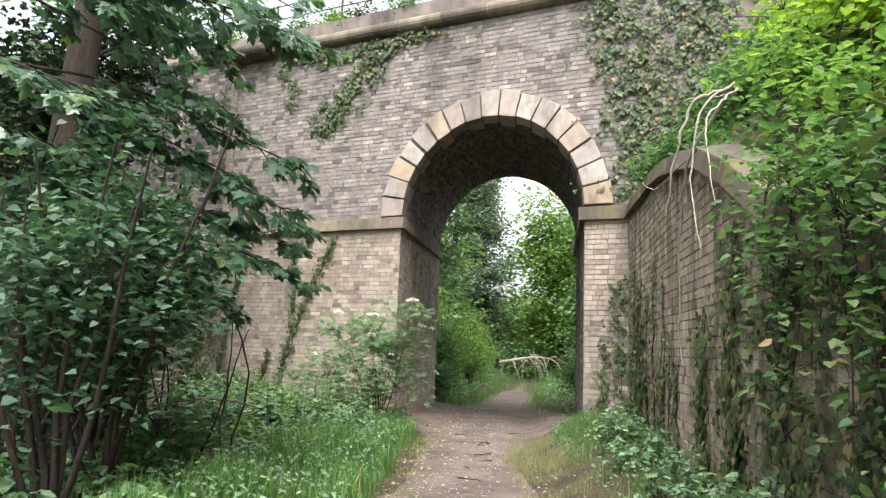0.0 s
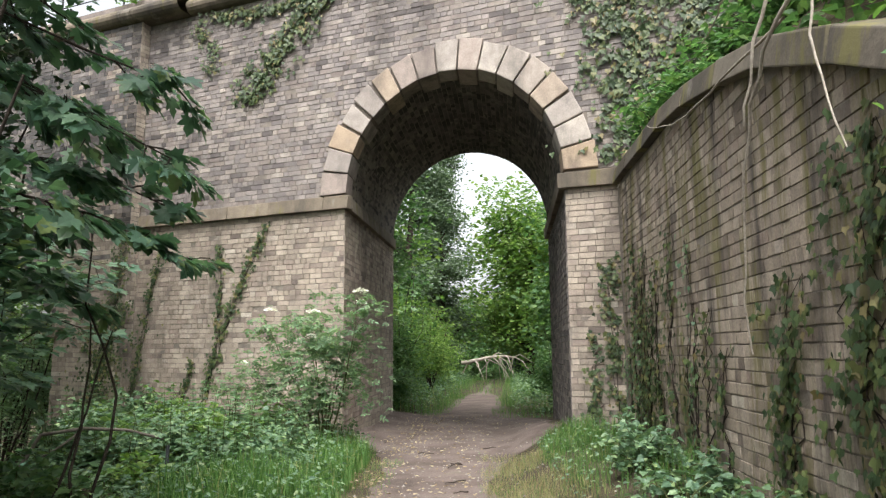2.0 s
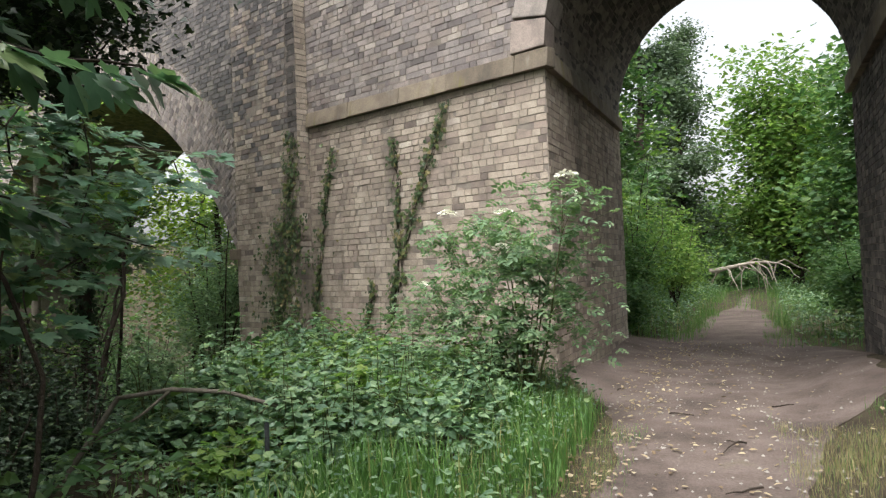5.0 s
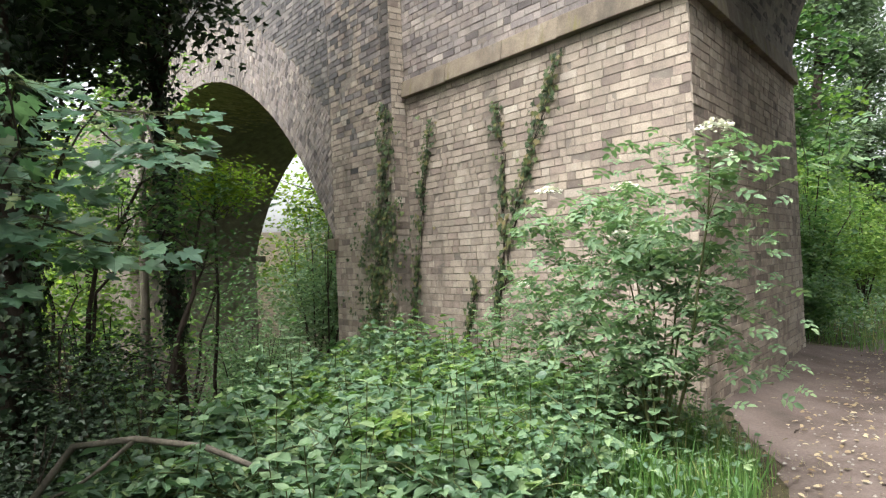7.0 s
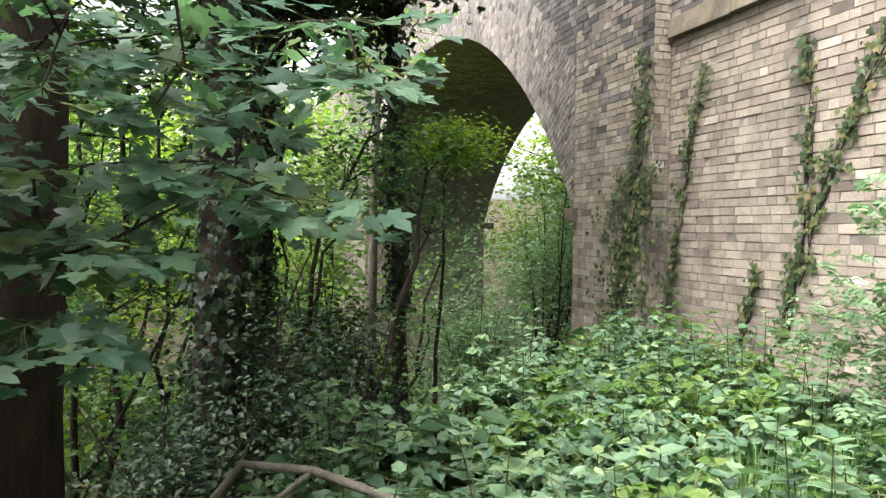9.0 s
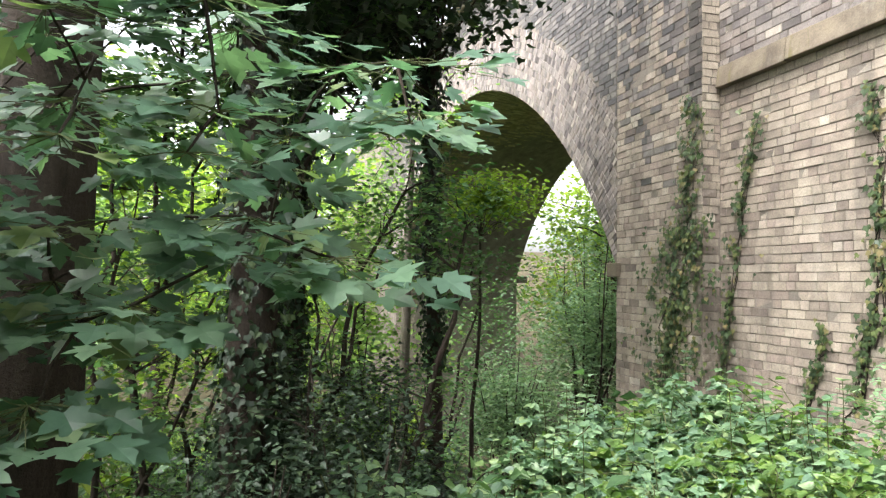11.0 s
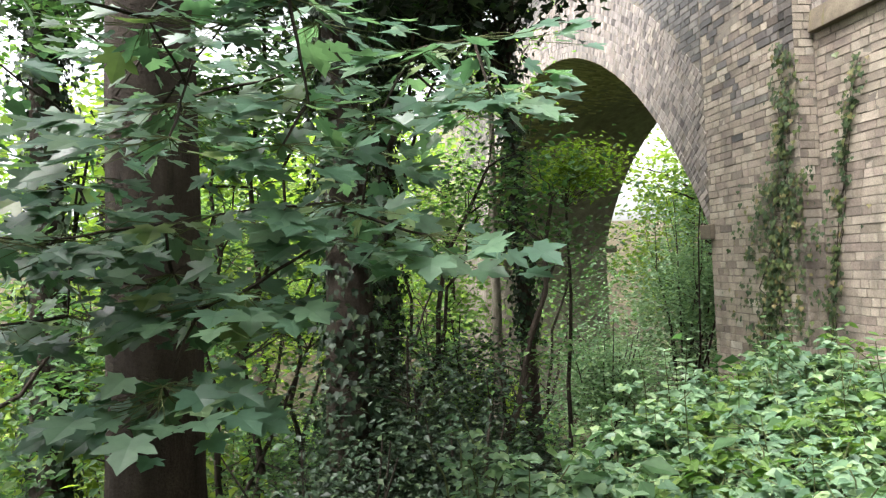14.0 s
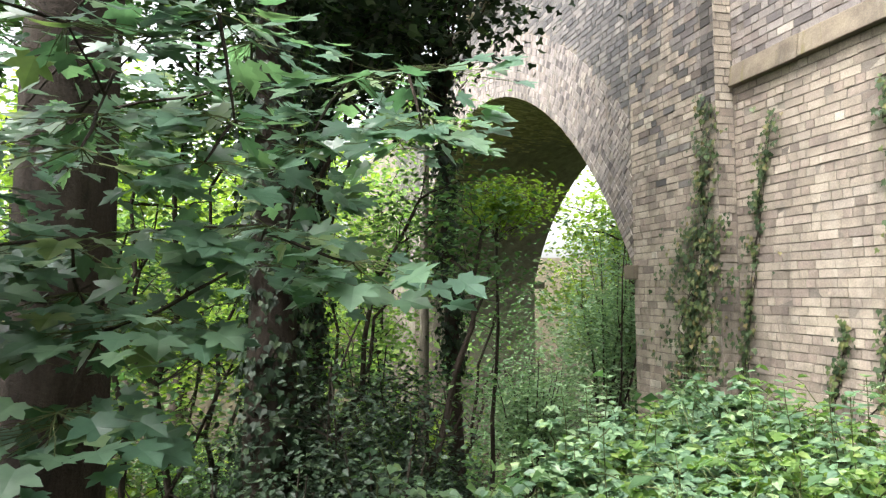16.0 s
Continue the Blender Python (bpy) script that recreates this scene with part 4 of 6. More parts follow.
# ivy-clad and bare trunks of the gully
def clad_tree(x, y, h, r, seed, lean=(0, 0), label="dark trunk thickly clad in ivy", n=3000, low=0.0, crown=(0.0, 0.0, -0.4, 2.3, 1.6)):
    rng = np.random.default_rng(seed)
    z = ground_at(x, y)
    T = trunk_line(rng, x, y, h, lean, 12, 0.02)
    ob = thing("ivy_clad_tree", (x, y, z), label, "tree", "ivy-clad trees")
    V, F = tube(T, np.linspace(r * 1.25, r * 0.5, 12), 10)
    link_mesh("trunk", V, F, BARK, ob, smoothed=True)
    f = rng.uniform(low, 1.0, n)
    a = rng.uniform(0, 2 * np.pi, n)
    P = np.stack([np.interp(f * 11, range(12), T[:, i]) for i in range(3)], 1)
    out = np.stack([np.cos(a), np.sin(a), 0 * a], 1)
    rr = (np.interp(f, [0, 1], [r * 1.2, r * 0.6]) + np.abs(rng.normal(0.02, 0.10, n) * (0.4 + f)))
    P += out * rr[:, None]
    s = Soup()
    stamp(s, IVY, P, out * 0.3 + np.array([0, 0, -1]) + rng.normal(0, 0.3, (n, 3)), out + rng.normal(0, 0.35, (n, 3)), 0.075 * rng.uniform(0.6, 1.4, n))
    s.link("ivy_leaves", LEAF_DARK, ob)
    if crown:
        cl = blob(rng, T[-1] + np.array(crown[:3]), (crown[3], crown[3], crown[4]), 44, 0.15)
        for c in cl[::4]:
            V, F = tube(bend(rng, T[9], c, 5, 0.3), np.linspace(0.024, 0.006, 5), 5)
            link_mesh("limb", V, F, BARK, ob)
        P = np.repeat(cl, 110, 0) + rng.normal(0, 0.36, (44 * 110, 3))
        P = P[in_front_of_wall(P)]
        s = Soup()
        flat_leaves(rng, s, IVY, P, 0.125, spread=0.8)
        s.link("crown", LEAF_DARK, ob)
    return ob


clad_tree(-11.25, 6.72, 7.6, 0.23, 31, (0.25, 0.1))
clad_tree(-13.3, 9.1, 7.2, 0.10, 32, (-0.5, -0.1), "slender trunk wrapped in hanging ivy", 1500, 0.35, (0.7, -0.6, 0.3, 1.7, 1.3))
clad_tree(-13.9, 7.25, 8.0, 0.16, 33, (0.2, 0.2))
tree("pale slender trunk among the gully trees", -16.6, 9.3, 8.5, 0.13, [((0, 0, 7.6), (1.4, 1.2, 1.0))], 24, 50, 0.13, LEAF_LIGHT, 34, (0.2, 0.1), bark=BARK_PALE, limbs=4)
clad_tree(-12.4, 3.6, 9.0, 0.2, 35, (0.1, 0.3))

# dark masses whose leaf colour paints in the gully's deep shade
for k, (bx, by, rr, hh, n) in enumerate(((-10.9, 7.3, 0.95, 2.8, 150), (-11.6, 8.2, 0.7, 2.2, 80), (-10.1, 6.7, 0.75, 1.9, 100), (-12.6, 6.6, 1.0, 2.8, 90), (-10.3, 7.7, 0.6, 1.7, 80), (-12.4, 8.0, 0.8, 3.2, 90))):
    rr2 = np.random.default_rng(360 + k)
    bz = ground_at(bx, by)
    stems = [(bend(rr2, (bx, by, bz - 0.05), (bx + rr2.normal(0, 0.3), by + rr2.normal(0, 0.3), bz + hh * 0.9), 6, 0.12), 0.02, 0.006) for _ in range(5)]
    plant("evergreen_bush", "evergreen bush with the gully's deep shade in its leaf colour", "bush", (bx, by, bz), stems, blob(rr2, (bx, by, bz + hh * 0.5), (rr, rr, hh * 0.5), n, 0.2), 40, (0.2, 0.2, 0.14), FLAKE, 0.07, LEAF_DARK, seed=365 + k, group="dark evergreen bushes", twig=0.005)

# crooked understorey stems
def crooked(x, y, h, seed, lean, r=0.05, n_cl=16, leaf=LEAF_WOOD, size=0.085, label="crooked understorey tree with thin leafy stems", shape=FLAKE, per=60):
    rng = np.random.default_rng(seed)
    z = ground_at(x, y)
    T = bend(rng, (x, y, z - 0.1), (x + lean[0], y + lean[1], z + h), 10, 0.35)
    T2 = bend(rng, T[4], T[4] + np.array([-lean[1] - 0.5, lean[0] + 0.5, h * 0.45]), 7, 0.3)
    cl = np.concatenate([blob(rng, T[-1], (1.0, 1.0, 0.7), n_cl // 2, 0.1), blob(rng, T2[-1], (0.9, 0.9, 0.6), n_cl // 2, 0.1), blob(rng, T[5], (1.1, 1.1, 0.8), n_cl // 2, 0.3)])
    return plant("understorey_tree", label, "tree", (x, y, z), [(T, r, r * 0.35), (T2, r * 0.6, r * 0.25)], cl, per, (0.30, 0.30, 0.14), shape, size, leaf, seed=seed, group="understorey trees", stem_name="trunk", leaf_name="crown")


crooked(-12.6, 7.85, 4.6, 41, (0.5, 0.5))
crooked(-11.6, 8.4, 3.6, 42, (0.3, 0.4))
crooked(-12.2, 5.2, 4.4, 43, (0.5, 0.4))
crooked(-14.5, 5.9, 4.8, 44, (0.3, 0.6), leaf=LEAF_LIGHT)
crooked(-10.4, 3.4, 4.0, 45, (0.6, 0.3))
crooked(-15.5, 7.4, 5.2, 46, (0.3, 0.5), leaf=LEAF_LIGHT)
crooked(-17.8, 5.0, 5.4, 47, (0.3, 0.5), leaf=LEAF_LIGHT)
crooked(-9.6, 1.6, 4.0, 48, (0.6, 0.3))
crooked(-16.8, 10.2, 4.0, 49, (0.3, 0.5))
for k, (x, y, h) in enumerate(((-12.0, 5.9, 7.0), (-11.3, 4.7, 6.6), (-12.9, 7.4, 7.2), (-12.6, 4.6, 7.6))):
    crooked(x, y, h, 140 + k, (0.3, 0.2), n_cl=34, size=0.11, label="tall shaded understorey tree with a dense dull crown", per=64)

# the sapling with the bright crown
rng = np.random.default_rng(51)
bx, by = -14.1, 9.75
bz = ground_at(bx, by)
T = bend(rng, (bx, by, bz - 0.1), (bx - 0.05, by + 0.18, 2.75), 9, 0.05)
# light shining through the crown is put into its lime colour
plant("sapling", "slender sapling with a bright yellow-green crown", "tree", (bx, by, bz), [(T, 0.04, 0.015)], blob(rng, T[-1] + np.array([0.1, 0.05, -0.1]), (0.75, 0.75, 0.45), 40, 0.15), 46, (0.15, 0.15, 0.09), OVATE, 0.09, LEAF_LIME, seed=52, stem_name="trunk", leaf_name="crown", twig=0.008)
# willowy bush under the valley arch
for k, (bx, by, rr, hh) in enumerate(((-14.9, 11.9, 1.2, 4.0), (-15.9, 13.0, 1.4, 4.3), (-14.6, 13.4, 1.2, 4.0), (-17.4, 14.4, 1.6, 4.4), (-16.6, 11.2, 1.0, 2.8), (-19.5, 12.5, 1.6, 3.0), (-18.2, 17.5, 1.9, 5.2), (-15.6, 17.0, 1.6, 4.8))):
    bz = ground_at(bx, by)
    rng = np.random.default_rng(60 + k)
    stems = [(bend(rng, (bx, by, bz - 0.05), (bx + rng.normal(0, 0.6), by + rng.normal(0, 0.6), bz + hh * rng.uniform(0.8, 1.0)), 6, 0.12), 0.022, 0.006) for _ in range(9)]
    plant("willowy_bush", "dense fine-leaved bush under the viaduct arch", "bush", (bx, by, bz), stems, blob(rng, (bx, by, bz + hh * 0.55), (rr, rr, hh * 0.5), 105, 0.2), 46, (0.24, 0.24, 0.18), FLAKE, 0.085, LEAF_ELDER, seed=70 + k, group="bushes under the arch", twig=0.005)

# ---- woodland behind ----
rng = np.random.default_rng(81)
far = [(-14.6, 4.3, 8, 3.0), (-13.4, 1.0, 8, 3.0), (-17.5, 3.0, 9, 4.0), (-20.5, 6.5, 10, 4.4), (-22.0, 9.3, 9, 3.6), (-16.0, 0.0, 10, 4.2), (-24.5, 1.5, 12, 5), (-27, 7, 12, 4.6), (-31, 3.5, 13, 5), (-33, 9, 12, 4.5), (-38, 1, 14, 6), (-23.5, 17.8, 9, 3.2), (-29.5, 19.5, 11, 4.0), (-20.0, 19.0, 10, 3.2), (-35, 16, 12, 4.5), (-42, 7, 14, 6)]
for k, (x, y, h, cr) in enumerate(far):
    low = 0.42 * h
    crown = [((0, 0, h * 0.72), (cr * 0.75, cr * 0.75, h * 0.26)), ((0.6, -0.4, low), (cr * 0.8, cr * 0.8, h * 0.2))]
    tree("woodland broadleaf tree with a full light-green crown", x, y, h, 0.13 + 0.012 * h * rng.uniform(0.6, 1.2), crown, 70, 62, 0.18 if x > -25 else 0.24, LEAF_LIGHT if k % 3 else LEAF_LIME, 100 + k, (rng.normal(0, 0.5), rng.normal(0, 0.5)), sigma=0.45, limbs=9, shell=0.25)
# backlight on these bushes is painted in with brighter, yellower leaves
for k in range(34):
    a = math.radians(rng.uniform(62, 150))
    d = rng.uniform(9.5, 24)
    x, y = -4.7 - d * math.sin(a), 6.7 + d * math.cos(a)
    if y > 10.6 and x > -30:
        y = 10.6 - rng.uniform(0, 3)
    z = ground_at(x, y)
    hh, rr = rng.uniform(1.2, 3.0), rng.uniform(0.9, 1.7)
    stems = [(bend(rng, (x, y, z - 0.05), (x + rng.normal(0, rr * 0.5), y + rng.normal(0, rr * 0.5), z + hh), 6, 0.2), 0.022, 0.006) for _ in range(6)]
    plant("understorey_bush", "leafy understorey bush on the gully side", "bush", (x, y, z), stems, blob(rng, (x, y, z + hh * 0.55), (rr, rr, hh * 0.5), 44, 0.2), 40, (0.26, 0.26, 0.13), FLAKE, 0.105, (LEAF_LIGHT, LEAF_LIME, LEAF_WOOD)[k % 3], seed=150 + k, group="understorey bushes", twig=0.006)

# beyond the path's arch
beyond = [  # x, y, height, crown radius, crown base, leaf, clusters
    (-10.6, 36.5, 10.5, 3.7, 0.1, LEAF_LIGHT, 230), (-12.6, 45.0, 10.5, 3.0, 0.6, LEAF_WOOD, 120), (-6.4, 30.0, 9.0, 2.2, 0.8, LEAF_WOOD, 110), (-11.4, 21.4, 8.5, 1.8, 0.4, LEAF_WOOD, 90), (-15.6, 30.5, 9.5, 2.4, 0.8, LEAF_LIGHT, 100), (-20.5, 44.0, 13.0, 3.8, 0.6, LEAF_WOOD, 110), (-17.0, 58.0, 8.0, 4.5, 0.0, LEAF_WOOD, 130), (-12.5, 60.0, 9.0, 4.0, 0.0, LEAF_WOOD, 120), (-22.5, 60.0, 10.0, 4.5, 0.0, LEAF_WOOD, 120), (-8.0, 58.0, 11.0, 4.5, 0.5, LEAF_WOOD, 104), (-29, 55, 13, 5, 0.5, LEAF_WOOD, 104), (-3.0, 34, 11, 4, 1.0, LEAF_WOOD, 104), (-1.5, 22, 12, 3.6, 3, LEAF_WOOD, 104), (-16.5, 22, 13.5, 3.5, 2.0, LEAF_WOOD, 104), (-19.5, 23, 12.5, 3.5, 3.0, LEAF_LIGHT, 104), (-24, 21, 12, 3.5, 2, LEAF_LIGHT, 104)]
for k, (x, y, h, cr, cb, mat, n_cl) in enumerate(beyond):
    crown = [((0, 0, (cb + h) / 2 + 0.15 * h), (cr * 0.8, cr * 0.8, (h - cb) * 0.36)), ((0, 0, cb + (h - cb) * 0.28), (cr, cr, (h - cb) * 0.28))]
    tree("broadleaf tree beside the path beyond the viaduct", x, y, h, 0.12 + 0.01 * h, crown, n_cl, 76, 0.19 if y < 29 else 0.27 if y < 50 else 0.42, mat, 200 + k, (0.2, 0.1), sigma=0.42 if y < 29 else 0.55 if y < 50 else 0.8, limbs=9, shell=0.3, group="trees beyond the viaduct")
for k, (x, y, h) in enumerate(((-17.6, 41.0, 16.0), (-14.4, 34.0, 11.5), (-12.6, 26.5, 12.0))):
    rr = np.random.default_rng(240 + k)
    wide = 0.15 * h
    crown = [((rr.normal(0, 0.5), rr.normal(0, 0.4), h * f), (wide * (1.25 - 0.8 * f), wide * (1.25 - 0.8 * f), 0.055 * h)) for f in (0.22, 0.34, 0.45, 0.56, 0.67, 0.78, 0.88, 0.97)]
    tree("tall dusky pine with drooping tiers of needles", x, y, h, 0.2, crown, 130, 90, 0.19, LEAF_PINE, 245 + k, sigma=0.36, limbs=20, shell=0.2, group="pines", name="pine_tree")
# the LEAF_DARK bush paints the shaded hollow behind the fallen tree
for k, (x, y, rr, hh, mat) in enumerate(((-9.3, 18.6, 0.9, 2.4, LEAF_WOOD), (-10.0, 20.2, 1.2, 3.6, LEAF_LIGHT), (-9.9, 22.3, 1.0, 2.2, LEAF_LIGHT), (-11.0, 25.0, 1.2, 3.0, LEAF_LIGHT), (-13.4, 30.0, 1.2, 2.2, LEAF_LIGHT), (-13.6, 47.0, 2.0, 2.6, LEAF_DARK), (-4.9, 19.0, 0.7, 1.6, LEAF_WOOD), (-5.3, 23.0, 1.0, 2.4, LEAF_WOOD), (-6.6, 27.5, 1.1, 2.4, LEAF_WOOD), (-8.2, 33.0, 1.2, 1.6, LEAF_WOOD), (-16.9, 38.0, 1.4, 2.0, LEAF_WOOD), (-11.5, 49.0, 2.0, 3.0, LEAF_WOOD), (-19.5, 50.0, 2.0, 3.0, LEAF_WOOD), (-16.4, 53.0, 2.6, 3.6, LEAF_WOOD), (-8.9, 17.2, 0.6, 1.1, LEAF_WOOD))):
    z = ground_at(x, y)
    rng2 = np.random.default_rng(260 + k)
    stems = [(bend(rng2, (x, y, z - 0.05), (x + rng2.normal(0, rr * 0.5), y + rng2.normal(0, rr * 0.5), z + hh), 6, 0.15), 0.02, 0.006) for _ in range(6)]
    plant("hedge_bush", "full green bush on the verge past the viaduct", "bush", (x, y, z), stems, blob(rng2, (x, y, z + hh * 0.5), (rr, rr, hh * 0.5), 70, 0.2), 50, (0.22, 0.22, 0.14), FLAKE, 0.10 if y < 30 else 0.16, mat, seed=280 + k, group="bushes past the viaduct", twig=0.005)

# fallen bleached tree across the far path side
lx, ly = -11.75, 33.0
lz = ground_at(lx, ly)
log = thing("fallen_tree", (lx, ly, lz), "bleached fallen tree with bare forked limbs", "fallen tree")
rng = np.random.default_rng(301)
P = bend(rng, (lx - 1.2, ly, lz + 0.9), (lx + 1.2, ly + 0.4, lz + 1.15), 9, 0.14, -0.08)
V, F = tube(P, np.linspace(0.10, 0.045, 9), 9)
link_mesh("trunk", V, F, DEADWOOD, log, smoothed=True)
for k in range(20):
    a = P[int(rng.integers(2, 9))]
    e = a + np.array([rng.normal(0.25, 0.45), rng.normal(0, 0.4), rng.uniform(-1.2, 0.25)])
    e[2] = max(e[2], lz)
    V, F = tube(bend(rng, a, e, 6, 0.25, -0.1), np.linspace(0.035, 0.01, 6), 6)
    link_mesh("limb", V, F, DEADWOOD, log, smoothed=True)

# ---- elder by the pier ----
rng = np.random.default_rng(311)
ex, ey = -6.25, 10.3
ez = ground_at(ex, ey)
tips = [(-7.8, 10.6, 1.0), (-7.1, 10.2, 1.62), (-6.5, 10.35, 1.66), (-6.9, 10.35, 1.25), (-6.4, 10.2, 1.35), (-6.1, 10.1, 1.5), (-5.95, 10.15, 1.3), (-5.5, 9.9, 1.95), (-6.0, 10.1, 0.95), (-6.1, 10.0, 0.8), (-6.7, 10.1, 0.75), (-7.3, 10.4, 0.8), (-5.85, 10.1, 1.05)]
stems = [(bend(rng, (ex + rng.normal(0, 0.1), ey + rng.normal(0, 0.1), ez - 0.05), t, 7, 0.12), 0.014, 0.004) for t in tips]
cl = np.concatenate([np.array(tips)] + [np.array(t) + rng.normal(0, 1, (8, 3)) * (0.24, 0.18, 0.2) - np.array([0, 0, 0.12]) for t in tips])
leaflets, faces = [], []
for along, turn, k in ((0.22, 1.15, 0.36), (0.22, -1.15, 0.36), (0.45, 1.0, 0.42), (0.45, -1.0, 0.42), (0.66, 0.0, 0.46)):
    co, si = math.cos(turn), math.sin(turn)
    L = OVATE[0] * k
    faces.append(OVATE[1] + sum(len(q) for q in leaflets))
    leaflets.append(np.stack([L[:, 0] * co + L[:, 1] * si, along + L[:, 1] * co - L[:, 0] * si, L[:, 2] - 0.12 * along], 1))
PINNATE = (np.concatenate(leaflets), np.concatenate(faces))
elder = plant("elder_shrub", "elder shrub in flower against the brick pier", "shrub", (ex, ey, ez), stems, cl, 17, (0.12, 0.10, 0.09), PINNATE, 0.145, LEAF_ELDER, seed=312, twig=0.004, bark=STEM)


def umbel(rng, at, r, parent):
    n = 90
    a, q = rng.uniform(0, 2 * np.pi, n), np.sqrt(rng.uniform(0, 1, n)) * r
    P = np.array(at) + np.stack([q * np.cos(a), q * np.sin(a), 0.35 * r - 0.5 * q ** 2 / r + rng.normal(0, 0.006, n)], 1)
    s = Soup()
    flat_leaves(rng, s, FLAKE, P, 0.036, droop=0.0, spread=1.1)
    s.link("flower_head", PETAL, parent, "flat cream flower cluster")


for t in ((-5.4, 9.8, 2.06), (-5.45, 9.9, 1.92), (-6.5, 10.38, 1.86), (-7.06, 10.16, 1.88), (-7.94, 10.7, 1.13), (-6.35, 10.1, 1.5)):
    umbel(rng, t, 0.085, elder)

# elder by the start, with white heads among the sycamore
ex, ey = -5.9, 3.9
ez = ground_at(ex, ey)
tips = [(-5.3, 4.5, 1.9), (-5.6, 4.6, 2.3), (-5.0, 4.3, 1.5), (-6.2, 4.0, 2.5), (-5.4, 4.0, 1.2), (-5.9, 4.7, 1.6), (-6.4, 4.6, 1.9), (-5.8, 3.6, 2.0)]
stems = [(bend(rng, (ex + rng.normal(0, 0.12), ey + rng.normal(0, 0.1), ez - 0.05), t, 7, 0.15), 0.024, 0.006) for t in tips]
cl = np.concatenate([np.array(tips)] + [np.array(t) + rng.normal(0, 1, (6, 3)) * (0.3, 0.3, 0.25) for t in tips])
elder2 = plant("elder_shrub", "tall elder shrub with white flower heads by the path", "shrub", (ex, ey, ez), stems, cl, 26, (0.15, 0.15, 0.08), OVATE, 0.12, LEAF_SYC, seed=313, twig=0.006)
for t in ((-5.0, 4.75, 2.3), (-5.15, 4.8, 2.22), (-5.5, 4.9, 2.35), (-5.05, 4.5, 1.95)):
    umbel(rng, t, 0.08, elder2)

for k, (bx, by, rr, hh) in enumerate(((-6.6, 4.6, 0.95, 4.4), (-7.7, 4.1, 1.3, 5.6), (-5.7, 4.4, 0.7, 2.9), (-8.4, 3.0, 1.4, 4.8), (-7.0, 3.2, 1.1, 3.2), (-4.95, 4.0, 0.8, 3.3), (-4.5, 3.2, 0.75, 2.7))):
    bz = ground_at(bx, by)
    stems = [(bend(rng, (bx, by, bz - 0.05), (bx + rng.normal(0, 0.6), by + rng.normal(0, 0.5), bz + hh * rng.uniform(0.75, 1.0)), 7, 0.12), 0.028, 0.007) for _ in range(8)]
    plant("hazel_bush", "tall dusky green bush at the gully edge", "bush", (bx, by, bz), stems, blob(rng, (bx, by, bz + hh * 0.58), (rr, rr, hh * 0.45), 80, 0.25), 26, (0.2, 0.2, 0.1), BROAD, 0.085, LEAF_HAZEL, seed=340 + k, group="bushes by the path", twig=0.006)

# bare dead stems at the gully edge
for k in range(11):
    x, y = rng.uniform(-7.2, -4.9), rng.uniform(4.2, 5.6)
    z = ground_at(x, y)
    ob = thing("dead_stem", (x, y, z), "bare brown dead stem leaning at the gully edge", "dead stem", "dead stems")
    V, F = tube(bend(rng, (x, y, z - 0.05), (x + rng.normal(0.1, 0.6), y + rng.normal(0, 0.3), z + rng.uniform(1.2, 2.4)), 8, 0.16), np.linspace(0.014, 0.004, 8), 5)
    link_mesh("stem", V, F, BARK, ob)

# ---- brambles and nettles ----
def bramble(x, y, r, h, seed, mat=LEAF_BRAMBLE, n=26, size=0.095, shape=BROAD, label="arching bramble with toothed three-part leaves", name="bramble"):
    rng = np.random.default_rng(seed)
    z = ground_at(x, y)
    ob = thing(name, (x, y, z), label, "bramble", "bramble thicket")
    canes, leaves = Soup(), Soup()
    for k in range(n):
        a = rng.uniform(0, 2 * np.pi)
        d = r * math.sqrt(rng.uniform(0.02, 1))
        tip = np.array([x + d * math.cos(a), y + d * math.sin(a), 0])
        tip[2] = ground_at(tip[0], tip[1]) + h * (1 - 0.45 * (d / r) ** 2) * rng.uniform(0.45, 1.1)
        P = bend(rng, (x + rng.normal(0, r * 0.35), y + rng.normal(0, r * 0.35), z - 0.02), tip, 7, 0.2, -0.15)
        if not clear_of_walk(P, 0.3, 0.25).all():
            continue
        V, F = tube(P, np.linspace(0.006, 0.003, 7), 4)
        canes.add(V, F)
        m = 9
        t = rng.uniform(0.35, 1.03, m)
        lp = np.stack([np.interp(t * 6, range(7), P[:, i]) for i in range(3)], 1) + rng.normal(0, 0.05, (m, 3))
        ang = rng.uniform(0, 2 * np.pi, m)
        for off, sc in ((0, 1.0), (1.25, 0.8), (-1.25, 0.8)):
            Y = np.stack([np.cos(ang + off), np.sin(ang + off), rng.normal(-0.2, 0.2, m)], 1)
            N = np.stack([rng.normal(0, 0.5, m), rng.normal(0, 0.5, m), np.ones(m)], 1)
            stamp(leaves, shape, lp, Y, N, size * sc * rng.uniform(0.7, 1.2, m))
    if canes.n:
        canes.link("cane_tangle", STEM, ob)["kind"] = "stuff"
        leaves.link("leaves", mat, ob)
    return ob


